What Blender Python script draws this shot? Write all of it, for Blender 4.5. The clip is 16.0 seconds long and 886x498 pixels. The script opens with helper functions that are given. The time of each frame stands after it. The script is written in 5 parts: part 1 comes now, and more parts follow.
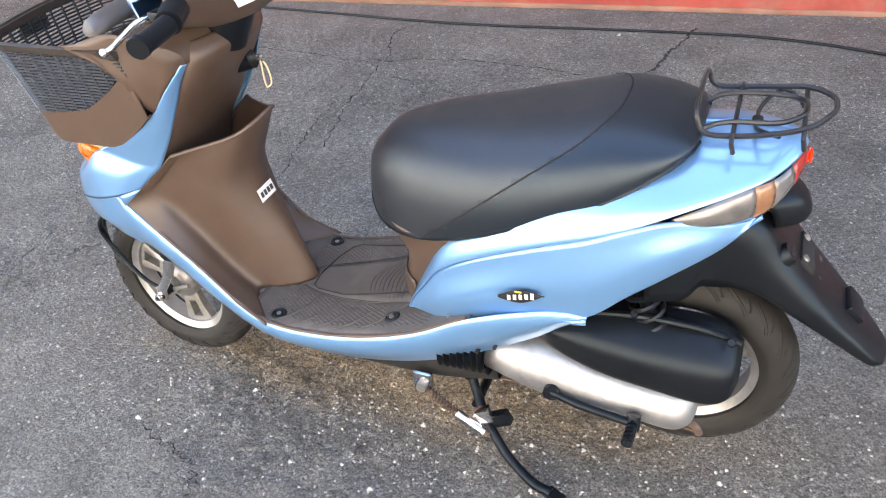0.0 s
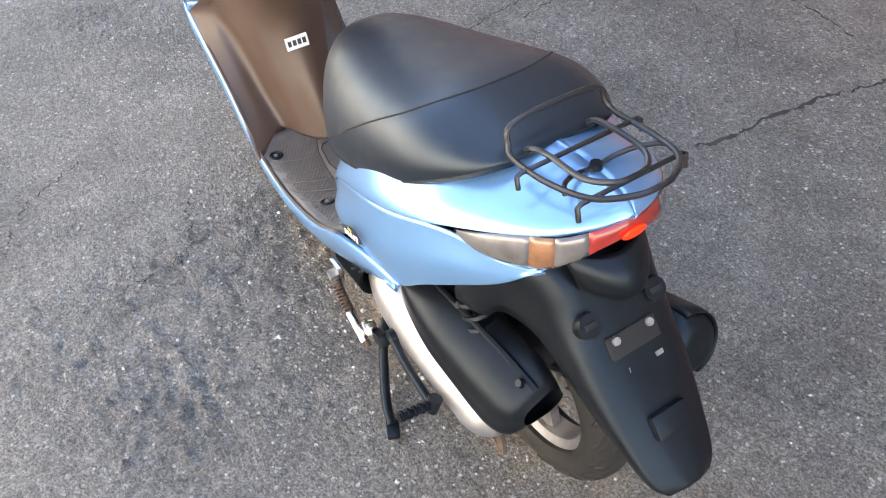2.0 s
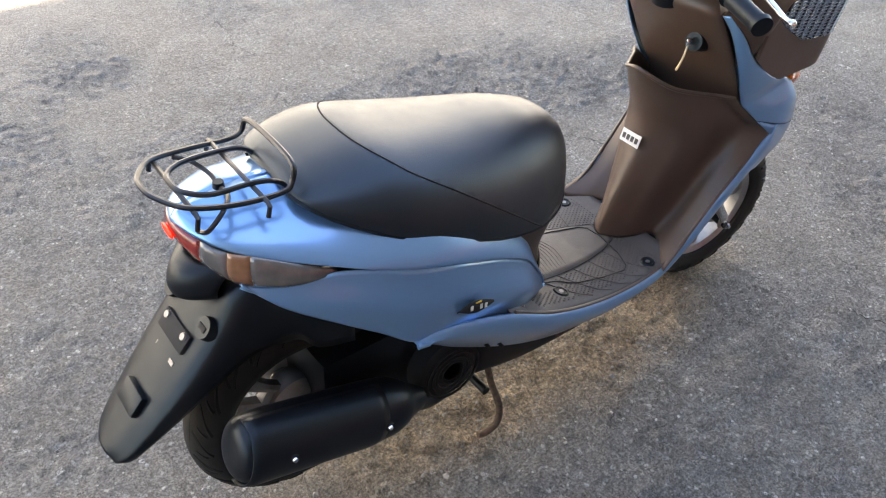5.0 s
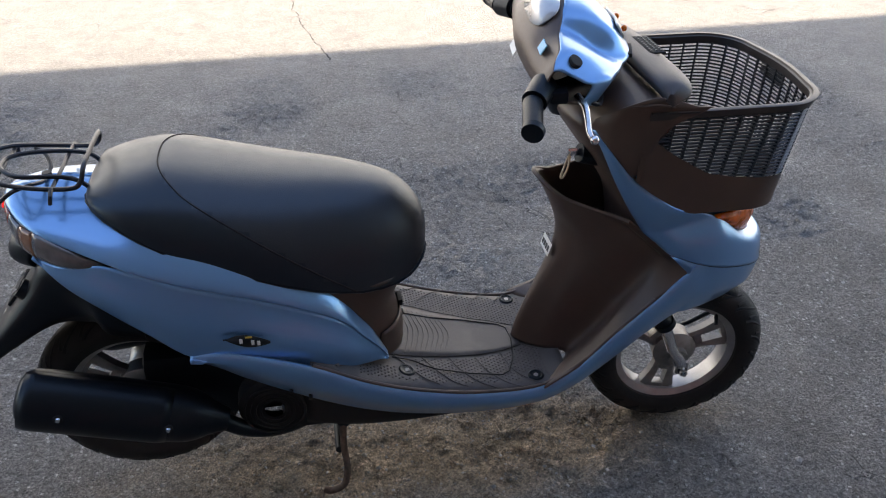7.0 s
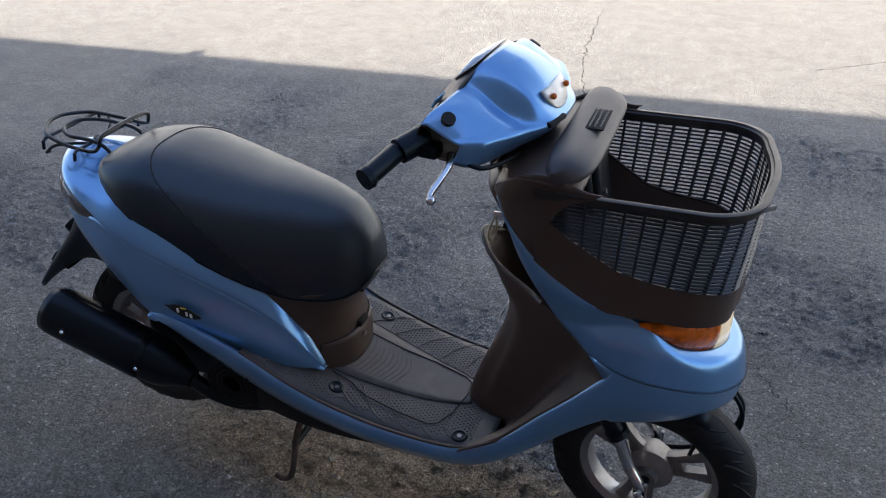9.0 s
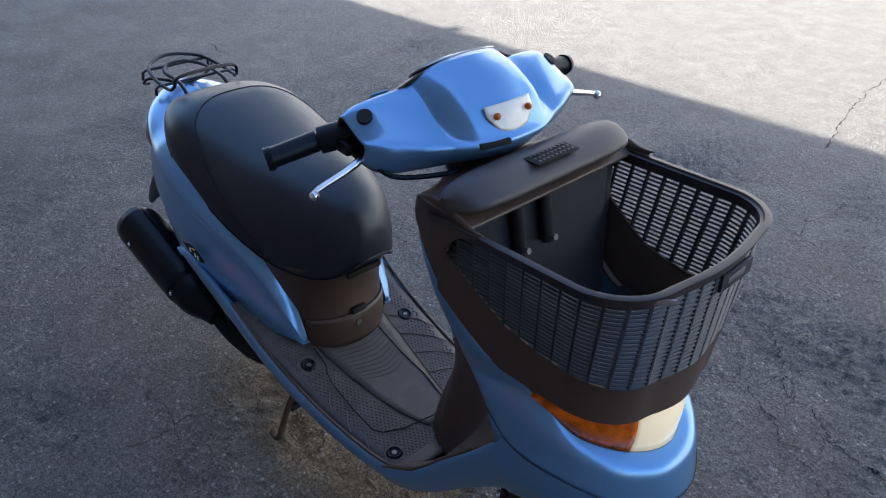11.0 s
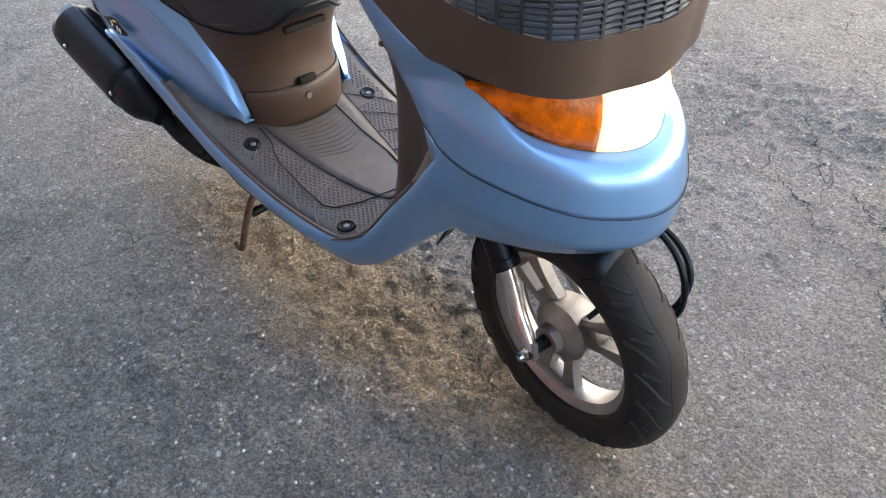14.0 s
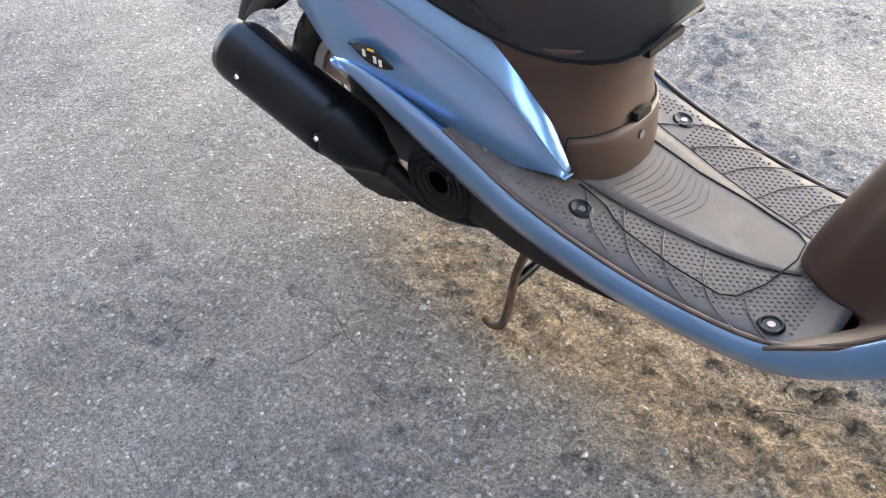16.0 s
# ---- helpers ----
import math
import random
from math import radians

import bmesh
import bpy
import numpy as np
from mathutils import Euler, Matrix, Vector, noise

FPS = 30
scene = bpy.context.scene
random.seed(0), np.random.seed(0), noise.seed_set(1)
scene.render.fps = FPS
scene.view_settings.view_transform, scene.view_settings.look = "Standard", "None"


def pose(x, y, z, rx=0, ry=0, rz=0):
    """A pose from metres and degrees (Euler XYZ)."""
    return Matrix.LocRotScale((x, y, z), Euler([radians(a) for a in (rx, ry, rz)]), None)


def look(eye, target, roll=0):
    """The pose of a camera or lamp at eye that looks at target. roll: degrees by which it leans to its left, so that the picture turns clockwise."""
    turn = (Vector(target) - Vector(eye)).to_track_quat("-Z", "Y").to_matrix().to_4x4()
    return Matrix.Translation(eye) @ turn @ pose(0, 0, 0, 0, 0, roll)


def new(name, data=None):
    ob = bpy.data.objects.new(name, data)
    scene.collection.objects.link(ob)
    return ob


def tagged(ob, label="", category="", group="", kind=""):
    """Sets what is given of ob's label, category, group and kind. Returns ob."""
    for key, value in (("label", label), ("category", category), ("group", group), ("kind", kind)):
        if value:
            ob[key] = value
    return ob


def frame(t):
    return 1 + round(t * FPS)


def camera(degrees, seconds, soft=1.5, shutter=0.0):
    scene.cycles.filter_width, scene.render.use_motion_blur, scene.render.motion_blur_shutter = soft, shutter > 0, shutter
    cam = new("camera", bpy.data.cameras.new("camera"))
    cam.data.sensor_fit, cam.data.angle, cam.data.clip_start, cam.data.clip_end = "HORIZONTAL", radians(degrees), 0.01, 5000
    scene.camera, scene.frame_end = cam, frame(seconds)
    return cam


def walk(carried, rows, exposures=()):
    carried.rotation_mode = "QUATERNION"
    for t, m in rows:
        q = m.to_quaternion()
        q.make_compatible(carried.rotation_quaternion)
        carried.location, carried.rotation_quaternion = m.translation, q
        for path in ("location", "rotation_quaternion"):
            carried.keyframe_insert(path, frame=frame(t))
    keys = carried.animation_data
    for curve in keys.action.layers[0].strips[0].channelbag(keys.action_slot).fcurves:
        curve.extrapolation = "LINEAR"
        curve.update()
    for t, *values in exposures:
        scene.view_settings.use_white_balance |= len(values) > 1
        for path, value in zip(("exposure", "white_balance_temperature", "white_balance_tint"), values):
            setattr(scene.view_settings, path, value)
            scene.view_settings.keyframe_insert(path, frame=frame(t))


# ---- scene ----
cam = camera(57.4, 16.0, soft=1.1)
PATH = [
    (0, (-0.08, 1.188, 1.353), (0.608, -0.285, 0.188), -6.3),
    (0.5, (-0.294, 1.101, 1.407), (0.576, -0.237, 0.202), -6.5),
    (1, (-0.437, 0.971, 1.411), (0.545, -0.221, 0.14), -5.8),
    (1.5, (-0.536, 0.775, 1.412), (0.533, -0.223, 0.048), -3.5),
    (2, (-0.649, 0.568, 1.397), (0.582, -0.155, -0.004), -3.9),
    (2.5, (-0.756, 0.326, 1.401), (0.592, -0.096, -0.015), -2.8),
    (3, (-0.716, 0.068, 1.368), (0.67, -0.043, -0.069), -1.0),
    (3.5, (-0.663, -0.175, 1.359), (0.693, 0.05, -0.093), -0.2),
    (3.7, (-0.656, -0.29, 1.369), (0.659, 0.097, -0.087), -0.2),
    (5.8, (-0.137, -1.196, 1.431), (0.582, 0.286, 0.297), 3.2),
    (6, (-0.067, -1.243, 1.433), (0.598, 0.275, 0.314), 2.6),
    (6.5, (0.172, -1.322, 1.421), (0.679, 0.265, 0.314), 1.7),
    (7, (0.397, -1.357, 1.42), (0.684, 0.296, 0.331), 0.4),
    (7.5, (0.655, -1.437, 1.444), (0.725, 0.254, 0.378), -0.5),
    (8, (0.861, -1.42, 1.439), (0.748, 0.284, 0.398), -0.6),
    (8.5, (1.048, -1.329, 1.44), (0.683, 0.348, 0.413), -0.7),
    (9, (1.214, -1.272, 1.435), (0.601, 0.335, 0.415), -1.0),
    (9.2, (1.303, -1.259, 1.436), (0.602, 0.313, 0.418), -0.8),
    (11.3, (1.711, -0.783, 1.4), (0.445, 0.371, 0.367), 1.2),
    (11.5, (1.747, -0.737, 1.377), (0.457, 0.39, 0.344), 1.0),
    (12, (1.788, -0.678, 1.279), (0.477, 0.41, 0.23), 0.3),
    (12.5, (1.799, -0.668, 1.179), (0.492, 0.381, 0.086), -1.4),
    (13, (1.8, -0.67, 1.118), (0.521, 0.34, -0.042), -3.0),
    (13.5, (1.788, -0.688, 1.081), (0.54, 0.327, -0.107), -3.9),
    (14, (1.744, -0.72, 1.046), (0.525, 0.308, -0.161), -4.3),
    (14.5, (1.591, -0.777, 1.015), (0.413, 0.304, -0.187), -4.2),
    (15, (1.424, -0.859, 1.014), (0.256, 0.227, -0.193), -3.6),
    (15.5, (1.255, -0.887, 1.003), (0.111, 0.2, -0.226), -2.9),
    (16, (1.012, -0.855, 0.996), (-0.088, 0.211, -0.29), -6.2),
]
EXPOSE = [(0, 3.25, 8400, 15), (3.5, 3.35, 8800, 15), (5.8, 2.7, 8500, 15), (6.5, 2.25, 8000, 15), (7, 1.95, 7500, 15), (9, 1.5, 6900, 14), (11.3, 1.6, 6500, 13), (12, 1.85, 7000, 14), (12.5, 2.45, 7800, 15), (13, 2.95, 8300, 15), (14.2, 3.15, 8600, 15), (15, 3.15, 8700, 15), (15.5, 3.65, 8800, 15), (16, 3.8, 8600, 15)]
walk(cam, [(t, look(eye, target, roll)) for t, eye, target, roll in PATH], EXPOSE)

# ---- light ----
SUN_EL = radians(50.0)
world = bpy.data.worlds.new("sky")
scene.world = world
world.use_nodes = True
wn = world.node_tree.nodes
sky = wn.new("ShaderNodeTexSky")
sky.sky_type = "NISHITA"
sky.sun_disc = False
sky.sun_elevation = SUN_EL
sky.sun_rotation = math.pi
sky.air_density, sky.dust_density, sky.ozone_density = 1.0, 0.45, 3.0
wn["Background"].inputs["Strength"].default_value = 0.14
world.node_tree.links.new(sky.outputs["Color"], wn["Background"].inputs["Color"])

sun = new("sun", bpy.data.lights.new("sun", "SUN"))
sun.data.energy = 5.0
sun.data.angle = radians(0.6)
sun.data.color = (1.0, 0.965, 0.90)
sun.matrix_world = look((0, -10 * math.cos(SUN_EL), 10 * math.sin(SUN_EL)), (0, 0, 0))


# ---- materials ----
def material(name, color, rough=0.5, metal=0.0, coat=0.0, vary=0.0, scale=60.0, bump=0.0, bump_scale=400.0, spec=0.5,
             dirt=None, dirt_amount=0.0, dirt_scale=9.0, flake=0.0):
    m = bpy.data.materials.new(name)
    m.use_nodes = True
    nt = m.node_tree
    n, l = nt.nodes, nt.links
    b = n["Principled BSDF"]
    b.inputs["Roughness"].default_value = rough
    b.inputs["Metallic"].default_value = metal
    b.inputs["Coat Weight"].default_value = coat
    b.inputs["Coat Roughness"].default_value = 0.06
    b.inputs["Specular IOR Level"].default_value = spec
    tc = n.new("ShaderNodeTexCoord")
    col = n.new("ShaderNodeRGB")
    col.outputs[0].default_value = (*color, 1)
    out = col.outputs[0]
    if vary:
        big = n.new("ShaderNodeTexNoise")
        big.inputs["Scale"].default_value = scale
        big.inputs["Detail"].default_value = 6
        l.new(tc.outputs["Object"], big.inputs["Vector"])
        r = n.new("ShaderNodeMapRange")
        r.inputs["From Min"].default_value, r.inputs["From Max"].default_value = 0.3, 0.7
        r.inputs["To Min"].default_value, r.inputs["To Max"].default_value = 1 - vary, 1 + vary
        l.new(big.outputs["Fac"], r.inputs["Value"])
        mx = n.new("ShaderNodeMix")
        mx.data_type, mx.blend_type = "RGBA", "MULTIPLY"
        mx.inputs[0].default_value = 1
        l.new(out, mx.inputs[6])
        l.new(r.outputs["Result"], mx.inputs[7])
        out = mx.outputs[2]
        rr = n.new("ShaderNodeMapRange")
        rr.inputs["To Min"].default_value, rr.inputs["To Max"].default_value = max(0.02, rough - 0.1), min(1, rough + 0.1)
        l.new(big.outputs["Fac"], rr.inputs["Value"])
        l.new(rr.outputs["Result"], b.inputs["Roughness"])
    if dirt:
        d = n.new("ShaderNodeTexNoise")
        d.inputs["Scale"].default_value, d.inputs["Detail"].default_value = dirt_scale, 10
        d.inputs["Roughness"].default_value = 0.7
        l.new(tc.outputs["Object"], d.inputs["Vector"])
        r = n.new("ShaderNodeMapRange")
        r.inputs["From Min"].default_value, r.inputs["From Max"].default_value = 0.48, 0.75
        r.inputs["To Max"].default_value = dirt_amount
        l.new(d.outputs["Fac"], r.inputs["Value"])
        mx = n.new("ShaderNodeMix")
        mx.data_type = "RGBA"
        l.new(r.outputs["Result"], mx.inputs[0])
        l.new(out, mx.inputs[6])
        mx.inputs[7].default_value = (*dirt, 1)
        out = mx.outputs[2]
    l.new(out, b.inputs["Base Color"])
    if bump:
        f = n.new("ShaderNodeTexNoise")
        f.inputs["Scale"].default_value, f.inputs["Detail"].default_value = bump_scale, 4
        l.new(tc.outputs["Object"], f.inputs["Vector"])
        bp = n.new("ShaderNodeBump")
        bp.inputs["Strength"].default_value, bp.inputs["Distance"].default_value = bump, 0.002
        l.new(f.outputs["Fac"], bp.inputs["Height"])
        l.new(bp.outputs["Normal"], b.inputs["Normal"])
    if flake:
        v = n.new("ShaderNodeTexVoronoi")
        v.inputs["Scale"].default_value = 2600
        l.new(tc.outputs["Object"], v.inputs["Vector"])
        bp = n.new("ShaderNodeBump")
        bp.inputs["Strength"].default_value, bp.inputs["Distance"].default_value = flake, 0.0003
        l.new(v.outputs["Color"], bp.inputs["Height"])
        l.new(bp.outputs["Normal"], b.inputs["Normal"])
    return m


BLUE = material("blue_metallic_paint", (0.155, 0.358, 0.625), 0.29, 0.62, coat=0.7, flake=0.012)
BROWN = material("brown_plastic", (0.070, 0.044, 0.032), 0.42, vary=0.08, scale=18, bump=0.12, bump_scale=900,
                 dirt=(0.12, 0.09, 0.07), dirt_amount=0.15, dirt_scale=14)
FLOOR = material("grey_brown_rubber", (0.075, 0.066, 0.062), 0.55, vary=0.1, scale=25, bump=0.2, bump_scale=700,
                 dirt=(0.17, 0.15, 0.13), dirt_amount=0.5, dirt_scale=12)
VINYL = material("black_vinyl", (0.012, 0.014, 0.019), 0.37, spec=0.66, vary=0.04, scale=30, bump=0.22, bump_scale=520,
                 dirt=(0.05, 0.045, 0.04), dirt_amount=0.22, dirt_scale=7)
VINYL_REAR = material("black_vinyl_smooth", (0.006, 0.009, 0.014), 0.36, spec=0.55, vary=0.04, scale=30, bump=0.10, bump_scale=900,
                      dirt=(0.04, 0.038, 0.035), dirt_amount=0.12, dirt_scale=9)
BLACK = material("black_plastic", (0.005, 0.006, 0.008), 0.36, spec=0.26, vary=0.06, scale=20, bump=0.08, bump_scale=700,
                 dirt=(0.035, 0.032, 0.028), dirt_amount=0.12, dirt_scale=12)
BASKET = material("dark_grey_plastic", (0.030, 0.031, 0.034), 0.34, vary=0.1, scale=30, bump=0.1, bump_scale=800)
RIM = material("dark_brown_plastic", (0.030, 0.024, 0.021), 0.36, vary=0.08, scale=20, bump=0.1, bump_scale=800)
LID = material("grey_brown_plastic", (0.052, 0.045, 0.043), 0.46, vary=0.05, scale=20, bump=0.15, bump_scale=800)
WIRE = material("black_coated_wire", (0.012, 0.012, 0.013), 0.32, vary=0.1, scale=60)
RUBBER = material("tyre_rubber", (0.015, 0.0145, 0.014), 0.62, spec=0.3, vary=0.15, scale=30, bump=0.3, bump_scale=600,
                  dirt=(0.06, 0.052, 0.04), dirt_amount=0.22, dirt_scale=18)
ALLOY = material("cast_alloy", (0.42, 0.42, 0.42), 0.42, 0.85, vary=0.1, scale=30, bump=0.15, bump_scale=500,
                 dirt=(0.16, 0.13, 0.1), dirt_amount=0.45, dirt_scale=20)
DULL_ALLOY = material("dull_alloy", (0.30, 0.29, 0.28), 0.5, 0.8, vary=0.15, scale=30, bump=0.25, bump_scale=420,
                      dirt=(0.1, 0.08, 0.06), dirt_amount=0.6, dirt_scale=24)
CHROME = material("bright_metal", (0.72, 0.72, 0.72), 0.2, 1.0, vary=0.08, scale=50, dirt=(0.25, 0.14, 0.07), dirt_amount=0.35, dirt_scale=60)
RUST = material("rusty_steel", (0.095, 0.062, 0.045), 0.75, 0.3, vary=0.4, scale=120, bump=0.5, bump_scale=600)
AMBER = material("amber_lens", (0.66, 0.125, 0.001), 0.28, vary=0.45, scale=55, coat=0.25, bump=0.7, bump_scale=160, spec=0.3)
TAIL_AMBER = material("pale_amber_lens", (0.24, 0.115, 0.06), 0.14, 0.2, vary=0.25, scale=50, coat=0.6)
RED = material("red_lens", (0.25, 0.022, 0.016), 0.14, vary=0.12, scale=70, coat=0.5)
SMOKE = material("clear_tail_lens", (0.14, 0.132, 0.128), 0.1, 0.35, vary=0.25, scale=40, coat=0.6)
WHITE_LENS = material("clear_lens", (0.85, 0.80, 0.68), 0.1, vary=0.06, scale=60, coat=0.6)
PAPER = material("label_paper", (0.75, 0.74, 0.7), 0.5, vary=0.06, scale=40)
SKYBLUE = material("light_blue_sticker", (0.12, 0.45, 0.70), 0.4, vary=0.05, scale=80)
INK = material("label_ink", (0.03, 0.03, 0.03), 0.5)
YELLOW = material("yellow_mark", (0.75, 0.5, 0.06), 0.5)
DARK = material("dark_gap", (0.006, 0.006, 0.006), 0.8)
# Blue specular tint stands in for a bluer sky in their sheen.
for vin, tint in ((VINYL, 0.75), (VINYL_REAR, 0.7), (BLACK, 0.7), (BASKET, 0.75)):
    vin.node_tree.nodes["Principled BSDF"].inputs["Specular Tint"].default_value = (tint, 0.6 + 0.4 * tint, 1.0, 1)
GLASS = material("meter_glass", (0.55, 0.56, 0.56), 0.08, 0.2, coat=1.0, vary=0.2, scale=12)
CORD = material("tan_cord", (0.55, 0.42, 0.26), 0.8)


def lit(name, color, strength):
    m = bpy.data.materials.new(name)
    m.use_nodes = True
    b = m.node_tree.nodes["Principled BSDF"]
    b.inputs["Base Color"].default_value = (*color, 1)
    b.inputs["Roughness"].default_value = 0.15
    b.inputs["Emission Color"].default_value = (*color, 1)
    b.inputs["Emission Strength"].default_value = strength
    return m


TAIL_GLOW = lit("glowing_tail_lamp", (1.0, 0.02, 0.008), 0.35)
HEAD_GLOW = lit("glowing_head_lamp", (1.0, 0.84, 0.55), 0.10)


def asphalt():
    m = bpy.data.materials.new("worn_asphalt")
    m.use_nodes = True
    n, l = m.node_tree.nodes, m.node_tree.links
    b = n["Principled BSDF"]
    b.inputs["Roughness"].default_value = 0.72
    b.inputs["Specular IOR Level"].default_value = 0.5
    tc = n.new("ShaderNodeTexCoord")

    def noise_tex(scale, detail=6, rough=0.6, vec=None):
        t = n.new("ShaderNodeTexNoise")
        t.inputs["Scale"].default_value, t.inputs["Detail"].default_value, t.inputs["Roughness"].default_value = scale, detail, rough
        l.new(vec or tc.outputs["Object"], t.inputs["Vector"])
        return t.outputs["Fac"]

    def rng(v, a, c, d=0.0, e=1.0):
        r = n.new("ShaderNodeMapRange")
        for key, val in zip(("From Min", "From Max", "To Min", "To Max"), (a, c, d, e)):
            r.inputs[key].default_value = val
        l.new(v, r.inputs["Value"])
        return r.outputs["Result"]

    def mix(fac, a, c, mode="MIX"):
        x = n.new("ShaderNodeMix")
        x.data_type, x.blend_type = "RGBA", mode
        for i, v in ((0, fac), (6, a), (7, c)):
            if isinstance(v, (tuple, float, int)):
                x.inputs[i].default_value = v if i == 0 else (*v, 1)
            else:
                l.new(v, x.inputs[i])
        return x.outputs[2]

    def math_node(op, a, c=None):
        x = n.new("ShaderNodeMath")
        x.operation = op
        for i, v in ((0, a), (1, c)):
            if v is None:
                continue
            if isinstance(v, (float, int)):
                x.inputs[i].default_value = v
            else:
                l.new(v, x.inputs[i])
        return x.outputs[0]

    cells = n.new("ShaderNodeTexVoronoi")
    cells.inputs["Scale"].default_value = 85
    l.new(tc.outputs["Object"], cells.inputs["Vector"])
    sepc = n.new("ShaderNodeSeparateColor")
    l.new(cells.outputs["Color"], sepc.inputs[0])
    fine = noise_tex(260, 5, 0.7)
    base = mix(rng(noise_tex(1.1, 5), 0.35, 0.7), (0.240, 0.222, 0.200), (0.325, 0.302, 0.272))
    base = mix(rng(noise_tex(7, 6), 0.4, 0.75, 0.0, 0.6), base, (0.180, 0.168, 0.154))
    base = mix(rng(sepc.outputs[0], 0.45, 1.0, 0.0, 0.22), base, (0.37, 0.352, 0.325))
    base = mix(rng(sepc.outputs[1], 0.993, 0.996), base, (0.46, 0.45, 0.43))
    base = mix(rng(fine, 0.36, 0.50, 0.8, 0.0), base, (0.06, 0.054, 0.047))
    grit = n.new("ShaderNodeTexVoronoi")
    grit.inputs["Scale"].default_value = 135
    l.new(tc.outputs["Object"], grit.inputs["Vector"])
    sepg = n.new("ShaderNodeSeparateColor")
    l.new(grit.outputs["Color"], sepg.inputs[0])
    base = mix(1.0, base, rng(sepg.outputs[0], 0.0, 1.0, 0.78, 1.20), "MULTIPLY")
    chips = n.new("ShaderNodeTexVoronoi")
    chips.inputs["Scale"].default_value = 95
    chips.inputs["Randomness"].default_value = 1.0
    l.new(tc.outputs["Object"], chips.inputs["Vector"])
    sepk = n.new("ShaderNodeSeparateColor")
    l.new(chips.outputs["Color"], sepk.inputs[0])
    chip = math_node("MULTIPLY", rng(sepk.outputs[0], 0.93, 0.935), rng(chips.outputs["Distance"], 0.46, 0.34))
    base = mix(math_node("MULTIPLY", chip, 0.85), base, (0.56, 0.54, 0.50))
    # sand lying along the line under the scooter
    sp = n.new("ShaderNodeSeparateXYZ")
    l.new(tc.outputs["Object"], sp.inputs[0])
    dx = math_node("MULTIPLY", math_node("SUBTRACT", sp.outputs["X"], 0.62), 1.15)
    dy = math_node("MULTIPLY", math_node("SUBTRACT", sp.outputs["Y"], -0.04), 4.6)
    rr = math_node("SQRT", math_node("ADD", math_node("MULTIPLY", dx, dx), math_node("MULTIPLY", dy, dy)))
    rr = math_node("ADD", rr, math_node("MULTIPLY", math_node("SUBTRACT", noise_tex(5, 8, 0.65), 0.5), 1.1))
    sand = math_node("MULTIPLY", rng(rr, 0.9, 0.45), rng(noise_tex(30, 8, 0.75), 0.30, 0.50, 0.6, 1.0))
    base = mix(math_node("MULTIPLY", sand, 0.85), base, mix(rng(noise_tex(120, 5, 0.75), 0.38, 0.62), (0.24, 0.175, 0.110), (0.50, 0.375, 0.245)))
    base = mix(1.0, base, rng(noise_tex(3.2, 9, 0.72), 0.3, 0.7, 0.66, 1.30), "MULTIPLY")
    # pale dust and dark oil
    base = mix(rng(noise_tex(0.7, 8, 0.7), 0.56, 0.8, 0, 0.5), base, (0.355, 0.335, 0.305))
    # Paler towards +y: dust, plus the stronger light there painted into the colour.
    dusty_lit = rng(math_node("ADD", sp.outputs["Y"], math_node("MULTIPLY", noise_tex(1.1, 7, 0.65), 2.4)), 1.3, 4.4, 0.0, 0.75)
    base = mix(dusty_lit, base, mix(rng(noise_tex(9, 8, 0.7), 0.35, 0.65), (0.32, 0.30, 0.265), (0.44, 0.42, 0.38)))
    base = mix(rng(noise_tex(2.3, 8, 0.65), 0.66, 0.78, 0, 0.22), base, (0.05, 0.048, 0.046))
    base = mix(1.0, base, rng(noise_tex(60, 9, 0.85), 0.34, 0.66, 0.55, 1.40), "MULTIPLY")
    base = mix(1.0, base, rng(noise_tex(170, 6, 0.85), 0.36, 0.64, 0.30, 1.70), "MULTIPLY")
    # cracks
    wob = n.new("ShaderNodeTexNoise")
    wob.inputs["Scale"].default_value, wob.inputs["Detail"].default_value = 5, 6
    l.new(tc.outputs["Object"], wob.inputs["Vector"])
    add = n.new("ShaderNodeVectorMath")
    add.operation = "MULTIPLY_ADD"
    l.new(wob.outputs["Color"], add.inputs[0])
    add.inputs[1].default_value = (0.22, 0.22, 0)
    l.new(tc.outputs["Object"], add.inputs[2])
    crack = n.new("ShaderNodeTexVoronoi")
    crack.feature = "DISTANCE_TO_EDGE"
    crack.inputs["Scale"].default_value = 2.3
    l.new(add.outputs[0], crack.inputs["Vector"])
    line = math_node("MULTIPLY", rng(crack.outputs["Distance"], 0.006, 0.002), rng(noise_tex(1.7, 5), 0.52, 0.62))
    base = mix(math_node("MULTIPLY", line, 0.6), base, (0.03, 0.028, 0.027))
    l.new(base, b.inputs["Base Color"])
    h = math_node("ADD", math_node("MULTIPLY", cells.outputs["Distance"], -0.3), math_node("MULTIPLY", fine, 0.9))
    h = math_node("ADD", h, math_node("MULTIPLY", noise_tex(26, 9, 0.78), 3.0))
    h = math_node("SUBTRACT", h, math_node("MULTIPLY", grit.outputs["Distance"], 0.35))
    h = math_node("ADD", h, math_node("MULTIPLY", chip, 0.5))
    h = math_node("SUBTRACT", h, math_node("MULTIPLY", line, 1.2))
    bp = n.new("ShaderNodeBump")
    bp.inputs["Strength"].default_value, bp.inputs["Distance"].default_value = 1.0, 0.016
    l.new(h, bp.inputs["Height"])
    l.new(bp.outputs["Normal"], b.inputs["Normal"])
    return m


